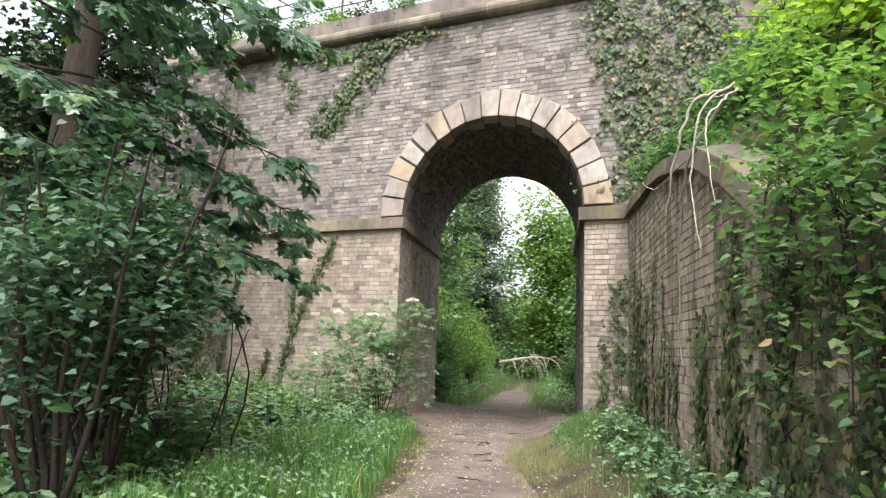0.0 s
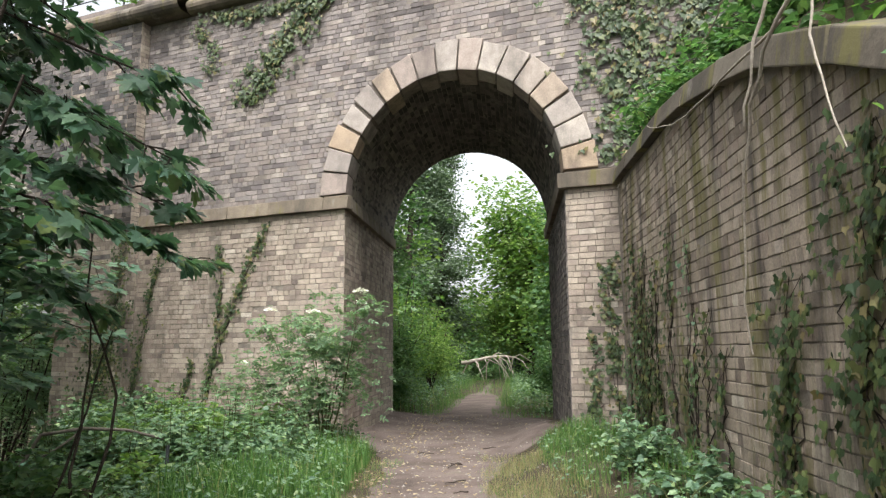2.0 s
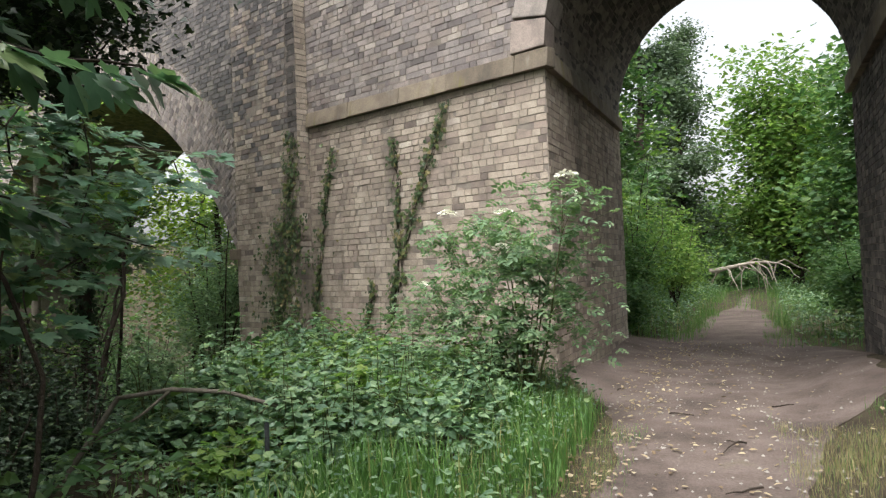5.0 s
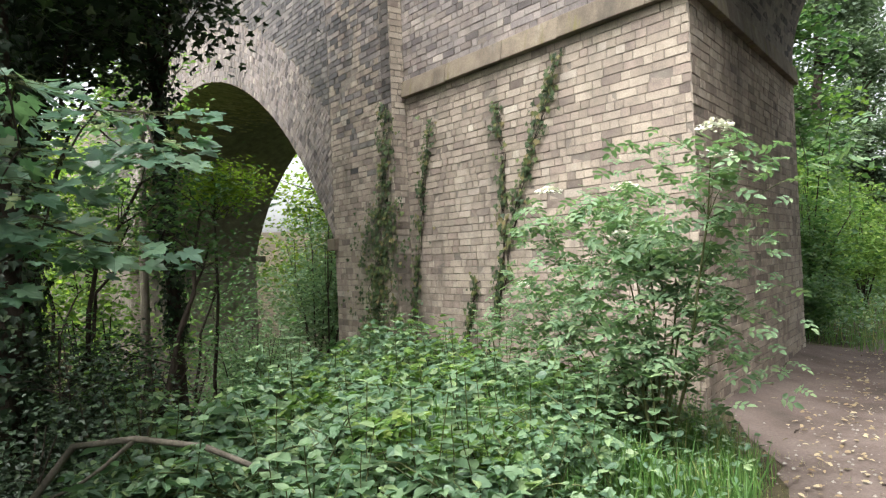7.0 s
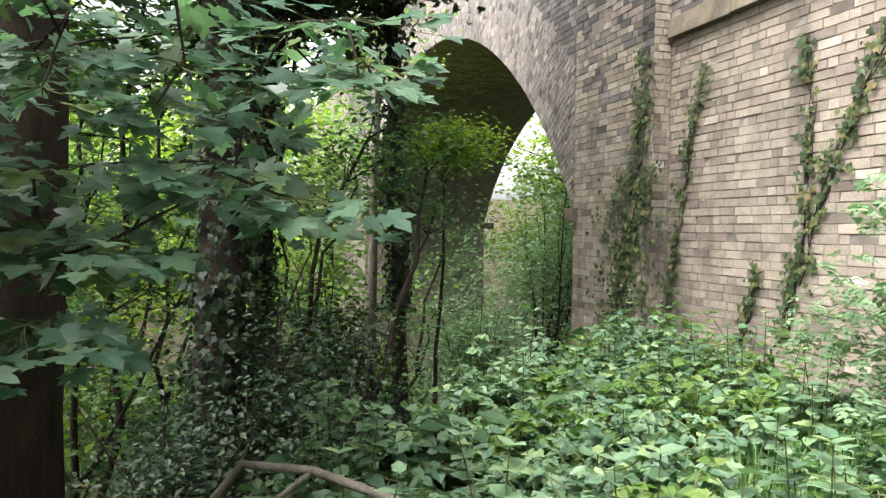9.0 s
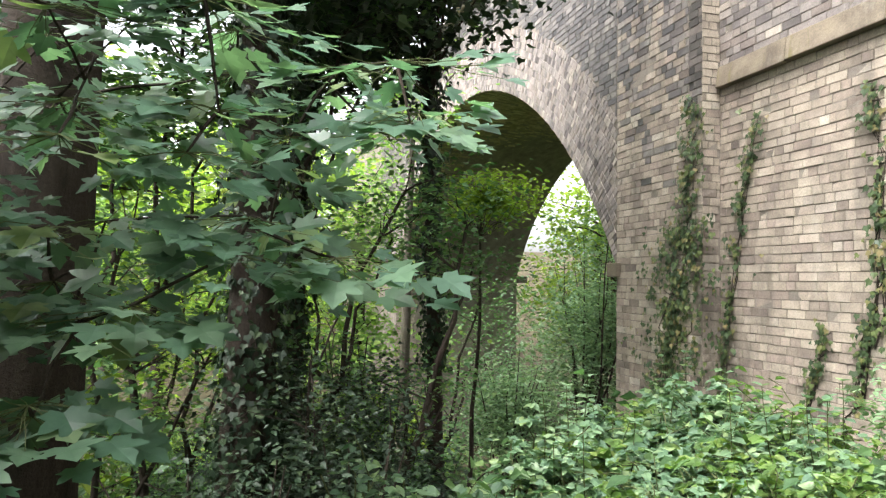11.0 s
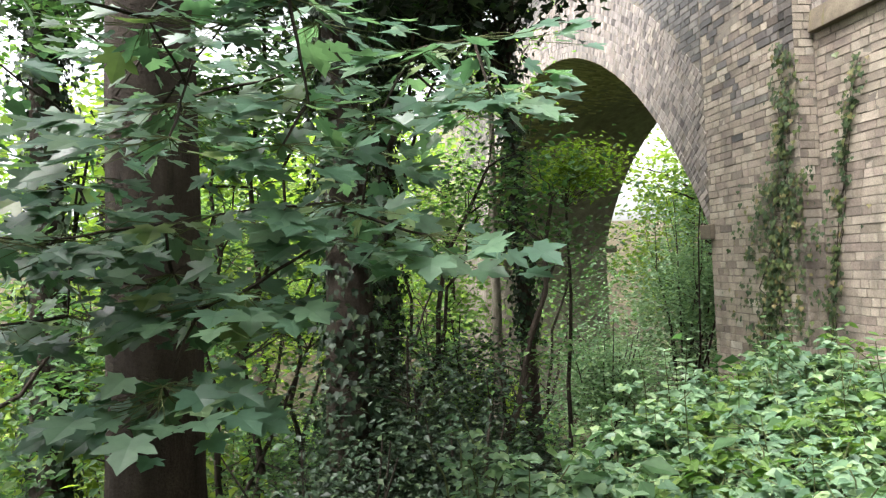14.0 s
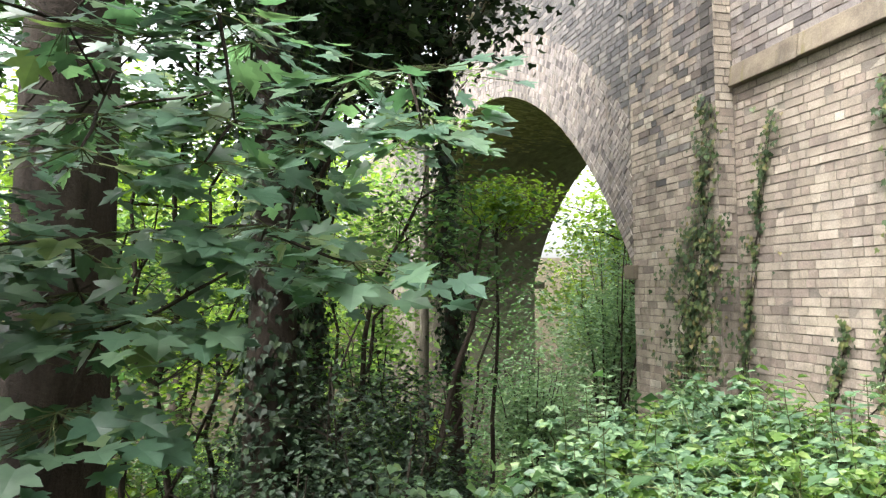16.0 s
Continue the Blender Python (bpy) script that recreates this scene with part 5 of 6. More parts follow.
rng = np.random.default_rng(331)
spots = []
tries = 0
while len(spots) < 84 and tries < 4000:
    tries += 1
    x, y = rng.uniform(-12.4, -4.4), rng.uniform(7.0, 11.0)
    side = x - float(path_x(y))
    edge = -5.8 - 0.95 * (y - 5.5)
    if side > -1.85 - 0.7 * max(0, 8.4 - y) or x < edge - 0.15 or y > 10.95 or (x > -7.0 and y > 10.0):
        continue
    if all((x - a) ** 2 + (y - b) ** 2 > 0.34 ** 2 for a, b in spots):
        spots.append((x, y))
for k, (x, y) in enumerate(spots):
    bramble(x, y, rng.uniform(0.32, 0.58), 0.36 + 0.2 * math.sin(x * 2.3 + 1.0) * math.sin(y * 2.9) + rng.uniform(-0.15, 0.28), 400 + k, n=15, mat=LEAF_BRAMBLE if k % 4 else LEAF_LIGHT, size=rng.uniform(0.055, 0.10))
for k in range(26):
    y = rng.uniform(1.5, 5.8)
    x = float(path_x(y)) - rng.uniform(2.4, 4.2)
    bramble(x, y, rng.uniform(0.35, 0.5), rng.uniform(0.25, 0.5), 480 + k, mat=LEAF_WOOD if k % 3 else LEAF_BRAMBLE, n=9)
for k in range(16):
    y = rng.uniform(3.5, 10.8)
    x = float(wall_x(y)) - rng.uniform(0.15, 0.5)
    bramble(x, y, rng.uniform(0.25, 0.4), rng.uniform(0.25, 0.5), 520 + k, mat=LEAF_BRAMBLE, n=9, size=0.075, label="low bramble and weeds at the wall foot")

def nettle(x, y, h, seed):
    """An upright stem with opposite leaves that shrink towards the tip."""
    rng = np.random.default_rng(seed)
    z = ground_at(x, y)
    P = bend(rng, (x, y, z - 0.02), (x + rng.normal(0, 0.08), y + rng.normal(0, 0.08), z + h), 7, 0.06)
    if not clear_of_walk(P, 0.35, 0.2).all():
        return
    ob = thing("nettle", (x, y, z), "upright nettle with pairs of toothed leaves", "nettle", "nettles among the brambles")
    V, F = tube(P, np.linspace(0.005, 0.0025, 7), 5)
    link_mesh("stem", V, F, STEM, ob)
    n = int(h / 0.07)
    t = np.linspace(0.15, 1.0, n)
    lp = np.stack([np.interp(t * 6, range(7), P[:, i]) for i in range(3)], 1)
    s = Soup()
    turn = rng.uniform(0, 3)
    for side in (0, math.pi):
        a = turn + np.arange(n) * math.pi / 2 + side
        Y = np.stack([np.cos(a), np.sin(a), np.linspace(-0.55, 0.35, n)], 1)
        N = np.stack([-0.3 * np.cos(a), -0.3 * np.sin(a), np.ones(n)], 1) + rng.normal(0, 0.15, (n, 3))
        stamp(s, BROAD, lp, Y, N, np.linspace(0.12, 0.07, n) * rng.uniform(0.8, 1.15, n))
    s.link("leaves", LEAF_BRAMBLE if seed % 3 else LEAF_ELDER, ob)


for k in range(85):
    x, y = spots[int(rng.integers(len(spots)))]
    nettle(x + rng.normal(0, 0.3), min(y + rng.normal(0, 0.3), 10.9), rng.uniform(0.4, 0.8), 1000 + k)

# ---- grass ----
BLADE = (np.array([(-0.013, 0, 0), (0.013, 0, 0), (-0.011, 0.5, 0.10), (0.011, 0.5, 0.10), (0, 0.88, 0.42)]), np.array([(0, 1, 3), (0, 3, 2), (2, 3, 4)]))


def sward(rng, n, ylo, yhi, slo, shi, hmin, hmax, bias=None):
    y = rng.uniform(ylo, yhi, n)
    side = rng.uniform(slo, shi, n)
    x = path_x(y) + side
    clump = np.sin(x * 3.1 + 1.3 * np.sin(y * 2.3)) * np.sin(y * 2.7 + np.sin(x * 1.9))
    ok = (clump > rng.uniform(-1.1, 0.5, n)) & (x < wall_x(y) - 0.05)
    x, y, c = x[ok], y[ok], clump[ok]
    P = np.stack([x, y, height(x, y) - 0.01], 1)
    return P, rng.uniform(hmin, hmax, len(P)) * (0.75 + 0.35 * c)


soup = Soup()
rng = np.random.default_rng(601)
for n, args in ((22000, (0.5, 10.9, -2.4, -0.95, 0.12, 0.48)), (9000, (0.5, 11.0, -1.2, -0.5, 0.03, 0.13)), (6500, (1.0, 11.0, 1.35, 2.5, 0.10, 0.36)), (9000, (2.0, 11.4, 0.5, 1.4, 0.04, 0.13)), (4000, (9.0, 11.4, 1.3, 2.1, 0.10, 0.30)), (4000, (7.2, 10.8, -3.2, -2.2, 0.15, 0.5)), (2500, (4.5, 7.5, -3.6, -2.0, 0.06, 0.3)), (14000, (16.6, 50, -3.4, -0.7, 0.15, 0.5)), (12000, (16.6, 46, 0.7, 3.2, 0.15, 0.5)), (5000, (-3, 3, -4, -1, 0.2, 0.5)), (5000, (22, 52, -0.9, 0.9, 0.05, 0.16)), (12000, (24, 54, -3.0, 3.0, 0.12, 0.42)), (2500, (17, 24, -1.1, -0.5, 0.05, 0.2)), (2500, (17, 24, 0.5, 1.1, 0.05, 0.2))):
    P, L = sward(rng, n, *args)
    ok = clear_of_walk(P + np.array([0, 0, 0.0]), 0.3, 0.9)
    a = rng.uniform(0, 2 * np.pi, len(P))
    lean = np.abs(rng.normal(0.3, 0.35, len(P)))
    Y = np.stack([np.cos(a) * lean, np.sin(a) * lean, np.ones(len(P))], 1)
    N = np.stack([-np.cos(a), -np.sin(a), lean], 1)
    stamp(soup, BLADE, P[ok], Y[ok], N[ok], L[ok])
grass = soup.link("grass", GRASS)
tagged(grass, "long lush verge grass beside the footpath", "grass", kind="stuff")

soup = Soup()
for n, args in ((13000, (4.6, 11.0, 0.55, 1.5, 0.03, 0.11)), (4000, (4.6, 11.2, -1.15, -0.6, 0.02, 0.08))):
    P, L = sward(rng, n, *args)
    a = rng.uniform(0, 2 * np.pi, len(P))
    lean = np.abs(rng.normal(0.6, 0.5, len(P)))
    stamp(soup, BLADE, P + np.array([0, 0, 0.03]), np.stack([np.cos(a) * lean, np.sin(a) * lean, np.ones(len(P))], 1), np.stack([-np.cos(a), -np.sin(a), lean], 1), L * 1.3)
dry = soup.link("dry_grass", GRASS_DRY)
tagged(dry, "short pale dry grass along the path edge", "grass", kind="stuff")
soup = Soup()
for n, args, hh, sz in ((9000, (1.0, 10.9, -2.6, -1.0, 0.1, 0.4), 0.36, 0.055), (3000, (1.5, 11.0, 1.3, 2.4, 0.1, 0.4), 0.25, 0.05), (3500, (5.5, 8.5, -4.2, -2.2, 0.1, 0.3), 0.22, 0.06), (5000, (16.8, 34, -3.2, -1.0, 0.1, 0.5), 0.5, 0.09), (4000, (16.8, 34, 1.0, 3.0, 0.1, 0.5), 0.5, 0.09)):
    P, L = sward(rng, n, *args)
    P[:, 2] += rng.uniform(0.02, 1.0, len(P)) * hh
    P = P[clear_of_walk(P, 0.35, 0.5)]
    flat_leaves(rng, soup, OVATE, P, sz, spread=0.5)
weeds = soup.link("weeds", LEAF_BRAMBLE)
tagged(weeds, "small leafy weeds mixed through the verge grass", "weeds", kind="stuff")
soup = Soup()
for n, x0, x1, y0, y1, hh, sz in ((26000, -30, -7.5, -4, 11.0, 0.5, 0.16), (9000, -30, -13.5, 11.0, 22, 0.5, 0.17), (5000, -14, -5.3, 1.0, 7.5, 0.35, 0.12), (9000, -24, -3, 17, 50, 0.4, 0.17), (4000, -60, -28, -4, 24, 1.0, 0.45)):
    x, y = rng.uniform(x0, x1, n), rng.uniform(y0, y1, n)
    P = np.stack([x, y, height(x, y) + np.abs(rng.normal(0, 0.45, n)) * hh], 1)
    ok = in_front_of_wall(P) & clear_of_walk(P, 0.7, -9) & (np.abs(x - path_x(y)) > 1.6) & (np.sin(x * 1.3 + y) * np.sin(y * 0.9 - 0.5 * x) > rng.uniform(-1.3, 0.6, n))
    flat_leaves(rng, soup, FLAKE, P[ok], sz, spread=0.6)
for n in (9000,):
    u, o = rng.uniform(0.2, 15, n), rng.uniform(0.25, 5, n)
    P = along_wall(u, np.zeros(n), -o)
    P[:, 2] = np.array([min(wall_top(a) + 0.12 + max(0, b - 0.4) * 0.95, 6.6) for a, b in zip(u, o)]) + np.abs(rng.normal(0, 0.22, n))
    flat_leaves(rng, soup, FLAKE, P, 0.13, spread=0.6)
cover = soup.link("undergrowth", LEAF_WOOD)
tagged(cover, "low leafy undergrowth covering the woodland floor", "undergrowth", kind="stuff")

# dead leaves, twigs and stones on the path
soup = Soup()
n = 1500
y = rng.uniform(1, 17, n)
x = path_x(y) + np.where(rng.uniform(0, 1, n) < 0.45, rng.normal(-0.75, 0.25, n), rng.normal(0, 0.6, n))
P = np.stack([x, y, height(x, y) + 0.045], 1)
flat_leaves(rng, soup, OVATE, P, 0.05, droop=0.0, spread=0.25)
lit = soup.link("leaf_litter", LITTER)
tagged(lit, "pale dead leaves scattered over the path", "dead leaves", kind="stuff")
for k in range(12):
    y0 = rng.uniform(5, 12)
    x0 = float(path_x(y0)) + rng.normal(0, 0.7)
    a = rng.uniform(0, 6.28)
    L = rng.uniform(0.12, 0.4)
    P = bend(rng, (x0, y0, ground_at(x0, y0) + 0.045), (x0 + L * math.cos(a), y0 + L * math.sin(a), ground_at(x0 + L * math.cos(a), y0 + L * math.sin(a)) + 0.05), 5, 0.15)
    V, F = tube(P, np.linspace(0.008, 0.004, 5), 5)
    ob = link_mesh("twig", V, F, BARK)
    tagged(ob, "short fallen twig lying on the path", "twig", "fallen twigs")

soup = Soup()
n = 1600
y = rng.uniform(3, 17, n)
x = path_x(y) + rng.normal(0, 0.7, n)
P = np.stack([x, y, height(x, y) + 0.028], 1)
CHIP = (np.array([(-0.5, -0.4, 0), (0.5, -0.35, 0), (0.45, 0.4, 0), (-0.4, 0.45, 0), (-0.05, 0.0, 0.45)]), np.array([(0, 1, 4), (1, 2, 4), (2, 3, 4), (3, 0, 4)]))
a = rng.uniform(0, 6.28, n)
stamp(soup, CHIP, P, np.stack([np.cos(a), np.sin(a), 0 * a], 1), np.tile((0, 0, 1.0), (n, 1)), rng.uniform(0.008, 0.032, n))
grit = soup.link("gravel", PEBBLE)
tagged(grit, "loose grey stones trodden into the path", "gravel", kind="stuff")

# fallen branch at the edge of the brambles
fb = thing("fallen_branch", (-6.6, 6.5, ground_at(-6.6, 6.5)), "bent bare branch lying at the gully edge", "branch")
P = np.array([(-7.15, 6.35, -0.5), (-7.2, 6.5, 0.1), (-7.3, 6.86, 0.50), (-7.0, 7.1, 0.55), (-6.7, 7.35, 0.52), (-6.4, 7.55, 0.42)])
V, F = tube(P, np.linspace(0.024, 0.014, 6), 7)
link_mesh("limb", V, F, BARK_PALE, fb, smoothed=True)
V, F = tube(bend(rng, P[3], P[3] + np.array([-0.25, -0.5, -0.35]), 5, 0.2), np.linspace(0.014, 0.005, 5), 6)
link_mesh("limb", V, F, BARK_PALE, fb, smoothed=True)
# short stake in the grass
sx, sy = -6.02, 7.2
V, F = tube([(sx, sy, ground_at(sx, sy) - 0.05), (sx + 0.01, sy, ground_at(sx, sy) + 0.42)], 0.016, 6)
st = link_mesh("stake", V, F, METAL)
tagged(st, "short dark stake standing in the long grass", "stake")

# ---- ivy on the masonry ----
def ivy(label, place, line, wide, n, seed, size=0.062, mat=LEAF_IVY, hang=1.0):
    """line: (u, v) from root to tip on a face."""
    rng = np.random.default_rng(seed)
    L = np.array(line, float)
    t = np.linspace(0, 1, 12)
    k = np.linspace(0, 1, len(L))
    U = np.interp(t, k, L[:, 0]) + np.concatenate([[0], rng.normal(0, 0.03, 11)])
    Vv = np.interp(t, k, L[:, 1])
    base = place(U[:1], Vv[:1], np.array([0.0]))[0]
    ob = thing("ivy", tuple(base), label, "ivy", "ivy on the walls")
    for _ in range(3):
        V, F = tube(place(U + rng.normal(0, wide * 0.25, 12), Vv, np.full(12, 0.008)), np.linspace(0.006, 0.002, 12), 5)
        link_mesh("stem", V, F, BARK, ob)
    f = rng.uniform(0, 1, n)
    w = np.interp(f, [0, 0.5, 1], wide) if isinstance(wide, tuple) else wide
    u = np.interp(f, t, U) + rng.normal(0, 1, n) * w * (0.28 + 0.3 * np.sin(f * 9 + seed) ** 2)
    v = np.interp(f, t, Vv) + rng.normal(0, 0.07, n)
    lump = np.sin(v * 9 + seed) * np.sin(u * 11 + v * 3)
    ok = lump > rng.uniform(-1.1, 0.55, n)
    u, v = u[ok], v[ok]
    m = len(u)
    P = place(u, v, 0.015 + np.abs(rng.normal(0, 0.035, m)))
    o = place(u, v, np.zeros(m))
    N = place(u, v, np.ones(m)) - o
    S = place(u + 0.01, v, np.zeros(m)) - o
    Y = np.array([0, 0, -hang]) + S * 100 * rng.normal(0, 0.5, (m, 1)) + N * 0.25
    s = Soup()
    stamp(s, IVY, P, Y, N + rng.normal(0, 0.28, (m, 3)), size * rng.uniform(0.55, 1.25, m))
    s.link("leaves", mat, ob)
    return ob


FA, PI = face_at(FACE), face_at(PIL_Y)
ivy("ivy climbing the pilaster corner in a thick strip", PI, [(-11.75, -0.2), (-11.65, 0.8), (-11.4, 1.9), (-11.28, 2.7), (-11.25, 3.5)], 0.28, 1100, 701)
ivy("ivy spreading in a broad mat at the pilaster foot", PI, [(-11.6, -0.3), (-11.55, 0.7), (-11.5, 1.5), (-11.4, 2.2)], 0.8, 1600, 702)
ivy("ivy strand on the brick pier beside the pilaster", FA, [(-11.1, 0.0), (-10.95, 1.2), (-10.75, 2.2), (-10.5, 3.15)], 0.13, 420, 703)
ivy("ivy strand rising up the middle of the brick pier", FA, [(-9.35, 0.5), (-9.2, 1.5), (-9.15, 2.4), (-9.2, 3.15)], 0.11, 300, 704)
ivy("ivy strand climbing to the impost band", FA, [(-9.25, 1.0), (-8.95, 1.9), (-8.55, 2.7), (-8.15, 3.5)], 0.15, 480, 705)
ivy("short ivy shoot low on the brick pier", FA, [(-9.95, 0.2), (-9.8, 0.8), (-9.7, 1.1)], 0.09, 130, 706)
ivy("thin ivy shoot low on the brick pier", FA, [(-9.55, 0.1), (-9.3, 0.9), (-9.2, 1.3)], 0.07, 90, 707)
ivy("ivy curtain hanging below the parapet", FA, [(-7.2, 7.5), (-7.7, 6.9), (-8.3, 6.3), (-8.7, 5.7)], 0.55, 1300, 708, size=0.085)
ivy("dense ivy under the string course", FA, [(-9.6, 7.5), (-8.4, 7.3), (-7.2, 7.45), (-6.2, 7.5)], 0.3, 900, 709, size=0.085)
ivy("thin dead-looking ivy trailing below the parapet", FA, [(-9.9, 7.4), (-9.6, 6.9), (-9.5, 6.4)], 0.25, 260, 710)
ivy("ivy covering the wall where it meets the bank", FA, [(-2.0, 3.9), (-2.1, 5.0), (-2.3, 6.3), (-2.7, 7.5)], 0.75, 2600, 711, size=0.09)
ivy("dense ivy on the viaduct above the bank", FA, [(-1.0, 4.2), (-1.1, 5.6), (-1.3, 7.4)], 0.9, 2400, 712, size=0.095)
ivy("ivy clump on the narrow pier by the wall", FA, [(-2.4, 0.4), (-2.45, 1.2), (-2.5, 1.9), (-2.45, 2.5)], 0.22, 480, 713)
ivy("sparse ivy low on the narrow pier", FA, [(-2.8, 0.3), (-2.75, 1.0), (-2.7, 1.5)], 0.16, 200, 714)
for k, (u, top, wd, n) in enumerate(((1.0, 2.6, 0.22, 200), (1.6, 2.4, 0.3, 260), (2.1, 2.2, 0.26, 260), (2.7, 2.5, 0.28, 280), (3.3, 1.6, 0.3, 180), (4.2, 1.3, 0.3, 140), (5.4, 1.7, 0.4, 520), (6.4, 2.3, 0.5, 1000), (7.4, 2.2, 0.6, 1300), (8.6, 1.9, 0.7, 1300))):
    ivy("ivy strands climbing the retaining wall", along_wall, [(u + 0.15, 0.3), (u, 0.5 * top), (u + 0.1, top)], wd, n, 720 + k, size=0.065)

rng = np.random.default_rng(771)
for k, x in enumerate((-11.6, -10.5, -9.6, -8.7, -8.0, -6.9, -5.6, -4.4, -3.4, -2.6, -1.8)):
    z = TOP + 0.62
    c = (x, FACE + 0.15, z + 0.12)
    stems = [(bend(rng, (x, FACE + 0.2, z - 0.03), (x + rng.normal(0, 0.3), FACE + rng.uniform(-0.1, 0.4), z + rng.uniform(0.2, 0.6)), 5, 0.2), 0.006, 0.003) for _ in range(4)]
    big = 0.9 if x > -3.5 or x < -8.2 else 0.55
    plant("parapet_weed", "leafy weeds growing along the parapet top", "weeds", (x, FACE + 0.2, z), stems, blob(rng, c, (0.55, 0.25, 0.38 * big), int(26 * big), 0.1), 22, (0.12, 0.09, 0.08), OVATE, 0.075, (LEAF_LIGHT, LEAF_IVY, LEAF_WOOD)[k % 3], seed=780 + k, group="weeds on the parapet", twig=0.003)

for k in range(10):
    u = rng.uniform(0.5, 3.9)
    top = rng.uniform(0.9, 2.7)
    ivy("thin wispy ivy shoots on the retaining wall", along_wall, [(u, 0.3), (u + rng.normal(0, 0.1), top * 0.6), (u + rng.normal(0, 0.15), top)], rng.uniform(0.06, 0.3), int(rng.uniform(80, 240)), 740 + k, size=0.05, mat=LEAF_IVY if k % 3 else LEAF_BRAMBLE)

# ---- greenery over the retaining wall ----
W0 = lambda u, v, w: tuple(along_wall(np.array([u]), np.array([float(v)]), np.array([w]))[0])
rng = np.random.default_rng(801)
for k in range(30):
    u = rng.uniform(0.2, 9.5)
    o = rng.uniform(0.5, 2.4)
    p = along_wall(np.array([u]), np.array([0.0]), np.array([-o]))[0]
    z = wall_top(u) + 0.1 + max(0, o - 0.4) * 0.95
    r, h = rng.uniform(0.5, 0.95), rng.uniform(0.7, 1.5)
    if u < 3:
        h *= 0.8
    c = np.array([p[0], p[1], z + h * 0.35])
    stems = [(bend(rng, (p[0], p[1], z - 0.1), c + rng.normal(0, 1, 3) * (r * 0.7, r * 0.7, h * 0.3), 6, 0.2), 0.012, 0.004) for _ in range(5)]
    mat = LEAF_WOOD if u < 4.5 else (LEAF_LIME, LEAF_LIGHT, LEAF_LIGHT)[k % 3]
    plant("bank_shrub", "bright leafy shrub overhanging the retaining wall", "shrub", (p[0], p[1], z), stems, blob(rng, c, (r, r, h * 0.6), 44, 0.2), 20, (0.16, 0.16, 0.09), BROAD if k % 2 else OVATE, 0.10, mat, seed=820 + k, group="shrubs on the bank", twig=0.006)
for k in range(14):
    u = 7.7 + k * 0.3
    top = wall_top(u) + 0.2
    p = np.array(W0(u, top, -0.15))
    stems, cl = [], []
    for q in range(6):
        w, dv, du = rng.uniform(0.03, 0.18), rng.uniform(-0.9, 0.3) if k < 5 else rng.uniform(-1.3, 0.2), rng.normal(0, 0.3)
        e = np.array(W0(u + du, top + dv, w))
        mid = np.array(W0(u + du * 0.5, top + 0.25, w * 0.7))
        stems.append((np.concatenate([bend(rng, p, mid, 4, 0.1), bend(rng, mid, e, 5, 0.1)[1:]]), 0.008, 0.003))
        cl += [mid + rng.normal(0, 0.1, 3) for _ in range(3)] + [e + rng.normal(0, 0.12, 3) for _ in range(4)] + [(mid + e) / 2 + rng.normal(0, 0.1, 3) for _ in range(3)]
    plant("trailing_shrub", "leafy shoots trailing down over the wall top", "shrub", tuple(p), stems, cl, 8, (0.12, 0.12, 0.10), BROAD, 0.055, (LEAF_WOOD, LEAF_WOOD, LEAF_IVY)[k % 3], seed=880 + k, group="shoots over the wall", twig=0.004)
for k in range(9):
    u = rng.uniform(1.0, 16)
    o = rng.uniform(2.5, 6)
    p = along_wall(np.array([u]), np.array([0.0]), np.array([-o]))[0]
    z = min(wall_top(u) + o * 0.95, 6.6)
    h = rng.uniform(2.5, 4.0)
    stems = [(bend(rng, (p[0], p[1], z - 0.1), (p[0] + rng.normal(0, 0.5), p[1] + rng.normal(0, 0.5), z + h), 7, 0.1), 0.05, 0.012) for _ in range(3)]
    plant("bank_tree", "young light-green tree on the bank top", "tree", (p[0], p[1], z), stems, blob(rng, (p[0], p[1], z + h * 0.6), (1.5, 1.5, h * 0.5), 80, 0.2), 40, (0.3, 0.3, 0.15), FLAKE, 0.14, LEAF_LIGHT, seed=860 + k, group="trees on the bank", twig=0.008, stem_name="trunk", leaf_name="crown")


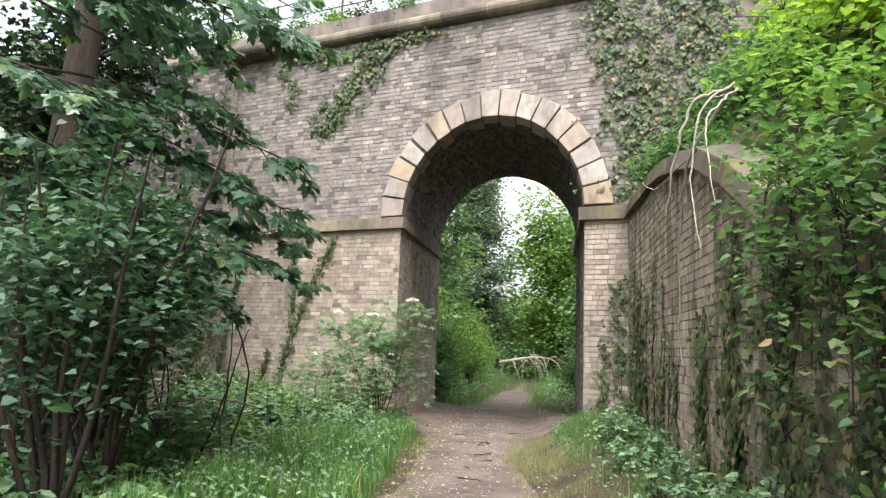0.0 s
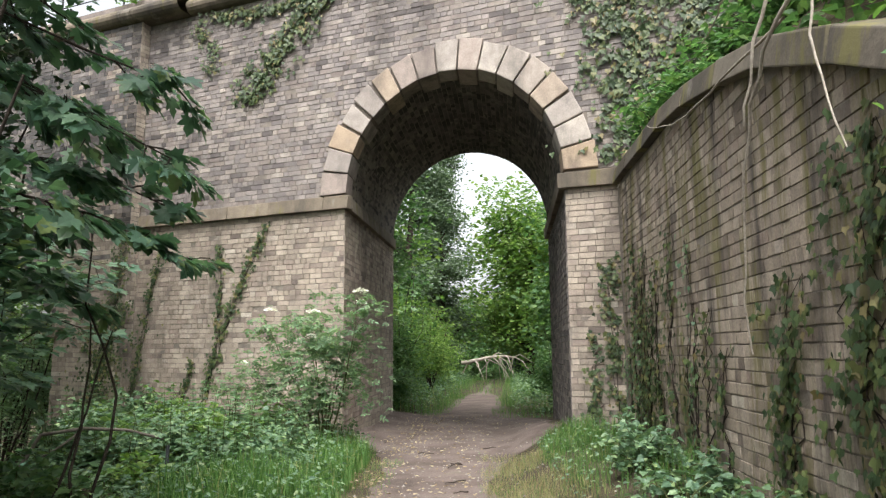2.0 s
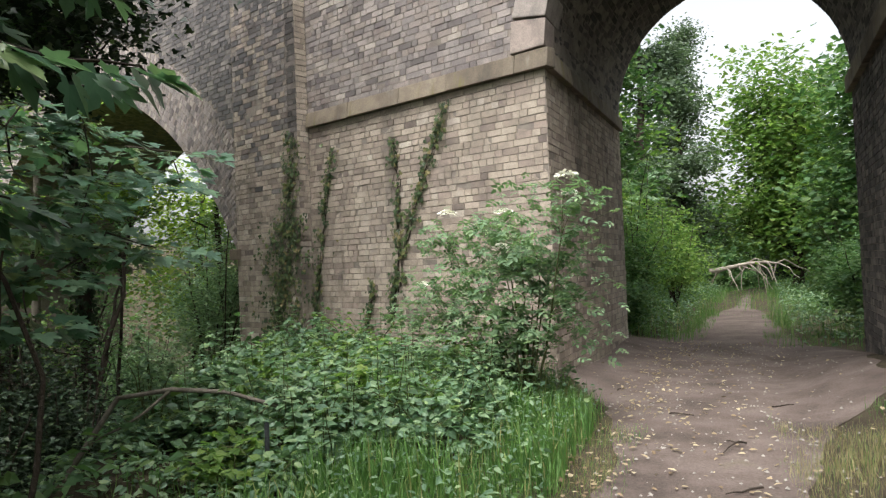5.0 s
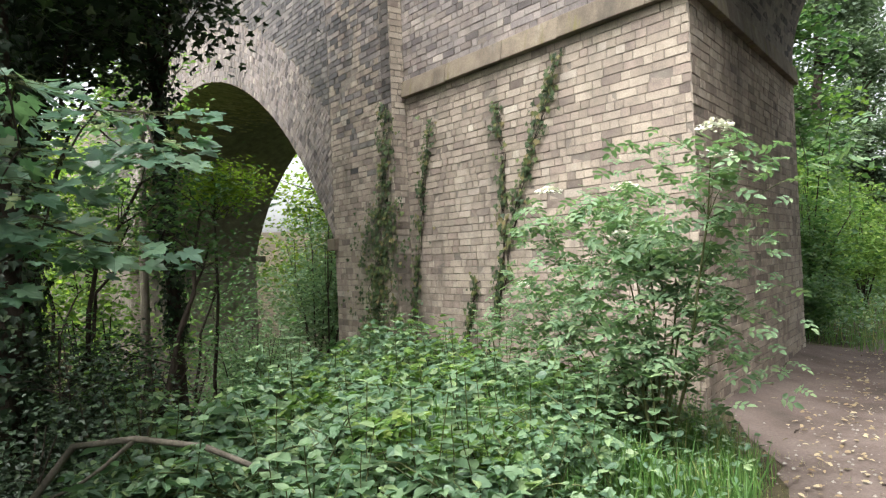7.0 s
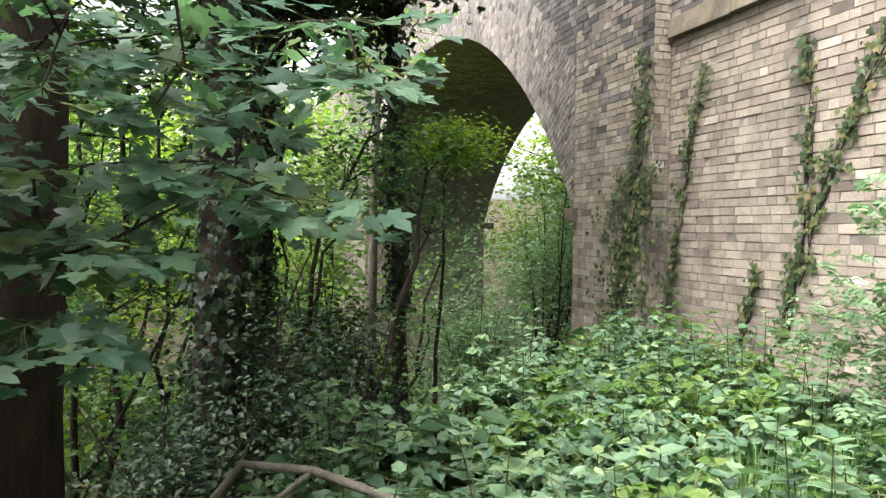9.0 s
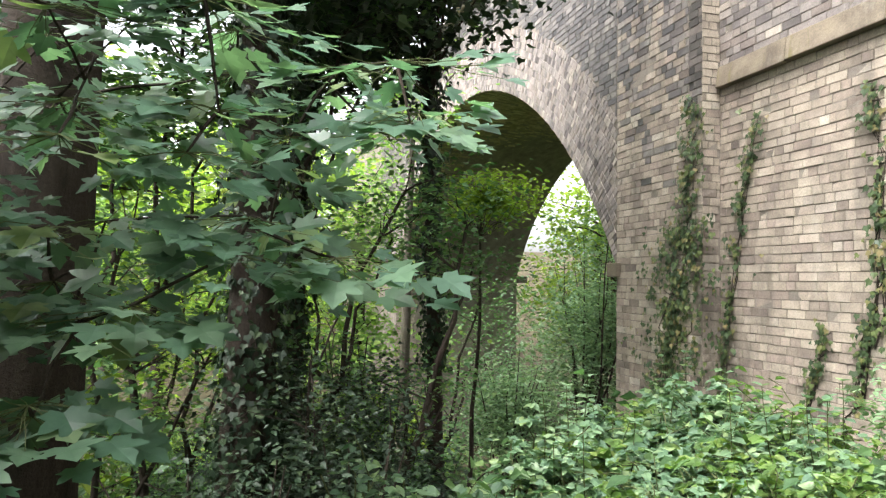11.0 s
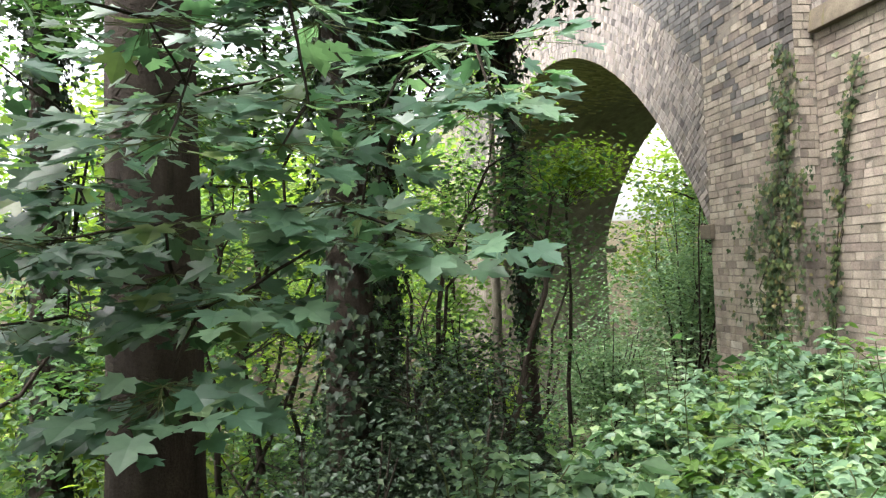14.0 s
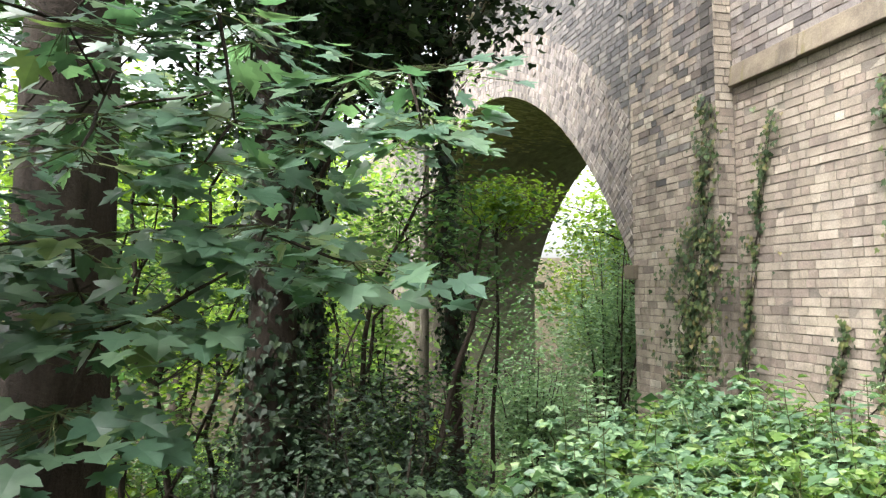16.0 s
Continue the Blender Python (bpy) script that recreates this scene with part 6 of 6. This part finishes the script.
def root(points, r, seed):
    rng = np.random.default_rng(seed)
    P = np.array(points, float)
    t = np.linspace(0, len(P) - 1, 16)
    Q = np.stack([np.interp(t, range(len(P)), P[:, i]) for i in range(3)], 1)
    for _ in range(3):
        Q[1:-1] = (Q[:-2] + 2 * Q[1:-1] + Q[2:]) / 4
    Q += rng.normal(0, 0.008, Q.shape)
    return tube(Q, np.linspace(r, r * 0.4, 16), 6)


ob = thing("hanging_roots", (-0.5, 5.6, 3.6), "pale bare roots hanging over the wall top", "roots")
W = lambda u, v, w: tuple(along_wall(np.array([u]), np.array([float(v) - 0.15]), np.array([w]))[0])
for k, (pts, r) in enumerate((
        ([W(6.6, 3.45, 0.05), W(6.5, 3.42, 0.3), W(6.42, 3.0, 0.42), W(6.2, 2.55, 0.45)], 0.016),
        ([W(6.6, 3.45, 0.05), W(6.2, 3.1, 0.25), W(5.7, 2.8, 0.25), W(5.35, 2.0, 0.2), W(5.3, 1.4, 0.16)], 0.014),
        ([W(6.7, 3.45, 0.05), W(6.9, 3.2, 0.35), W(6.85, 2.7, 0.4), W(7.0, 2.2, 0.36)], 0.010),
        ([W(6.5, 3.45, 0.0), W(5.7, 3.7, 0.2), W(5.0, 3.5, 0.25)], 0.010),
        ([W(7.0, 3.3, 0.1), W(7.3, 3.0, 0.4), W(7.5, 2.4, 0.4)], 0.009),
        ([W(6.2, 3.1, 0.2), W(4.6, 3.2, 0.2), W(3.7, 3.35, 0.15), W(2.6, 3.7, 0.12)], 0.009))):
    V, F = root(pts, r, 900 + k)
    link_mesh("root", V, F, DEADWOOD, ob, smoothed=True)
# scrap of red plastic in the gully
rx, ry = -14.6, 8.6
s = Soup()
s.add(box(-0.12, 0.12, -0.08, 0.08, 0, 0.11), BOX_F)
scrap = s.link("plastic_crate", RED)
scrap.location = (rx, ry, ground_at(rx, ry))
scrap.rotation_euler = (0.2, 0.1, 0.6)
tagged(scrap, "faded red plastic scrap lying in the gully", "litter")

# ---- single bricks ----
for k, (cells, place, mat, parent) in enumerate(LATER):
    single_bricks(cells, place, mat, parent, (k * 5 + 1, k * 5 + 2, k * 5 + 3, k * 5 + 4))
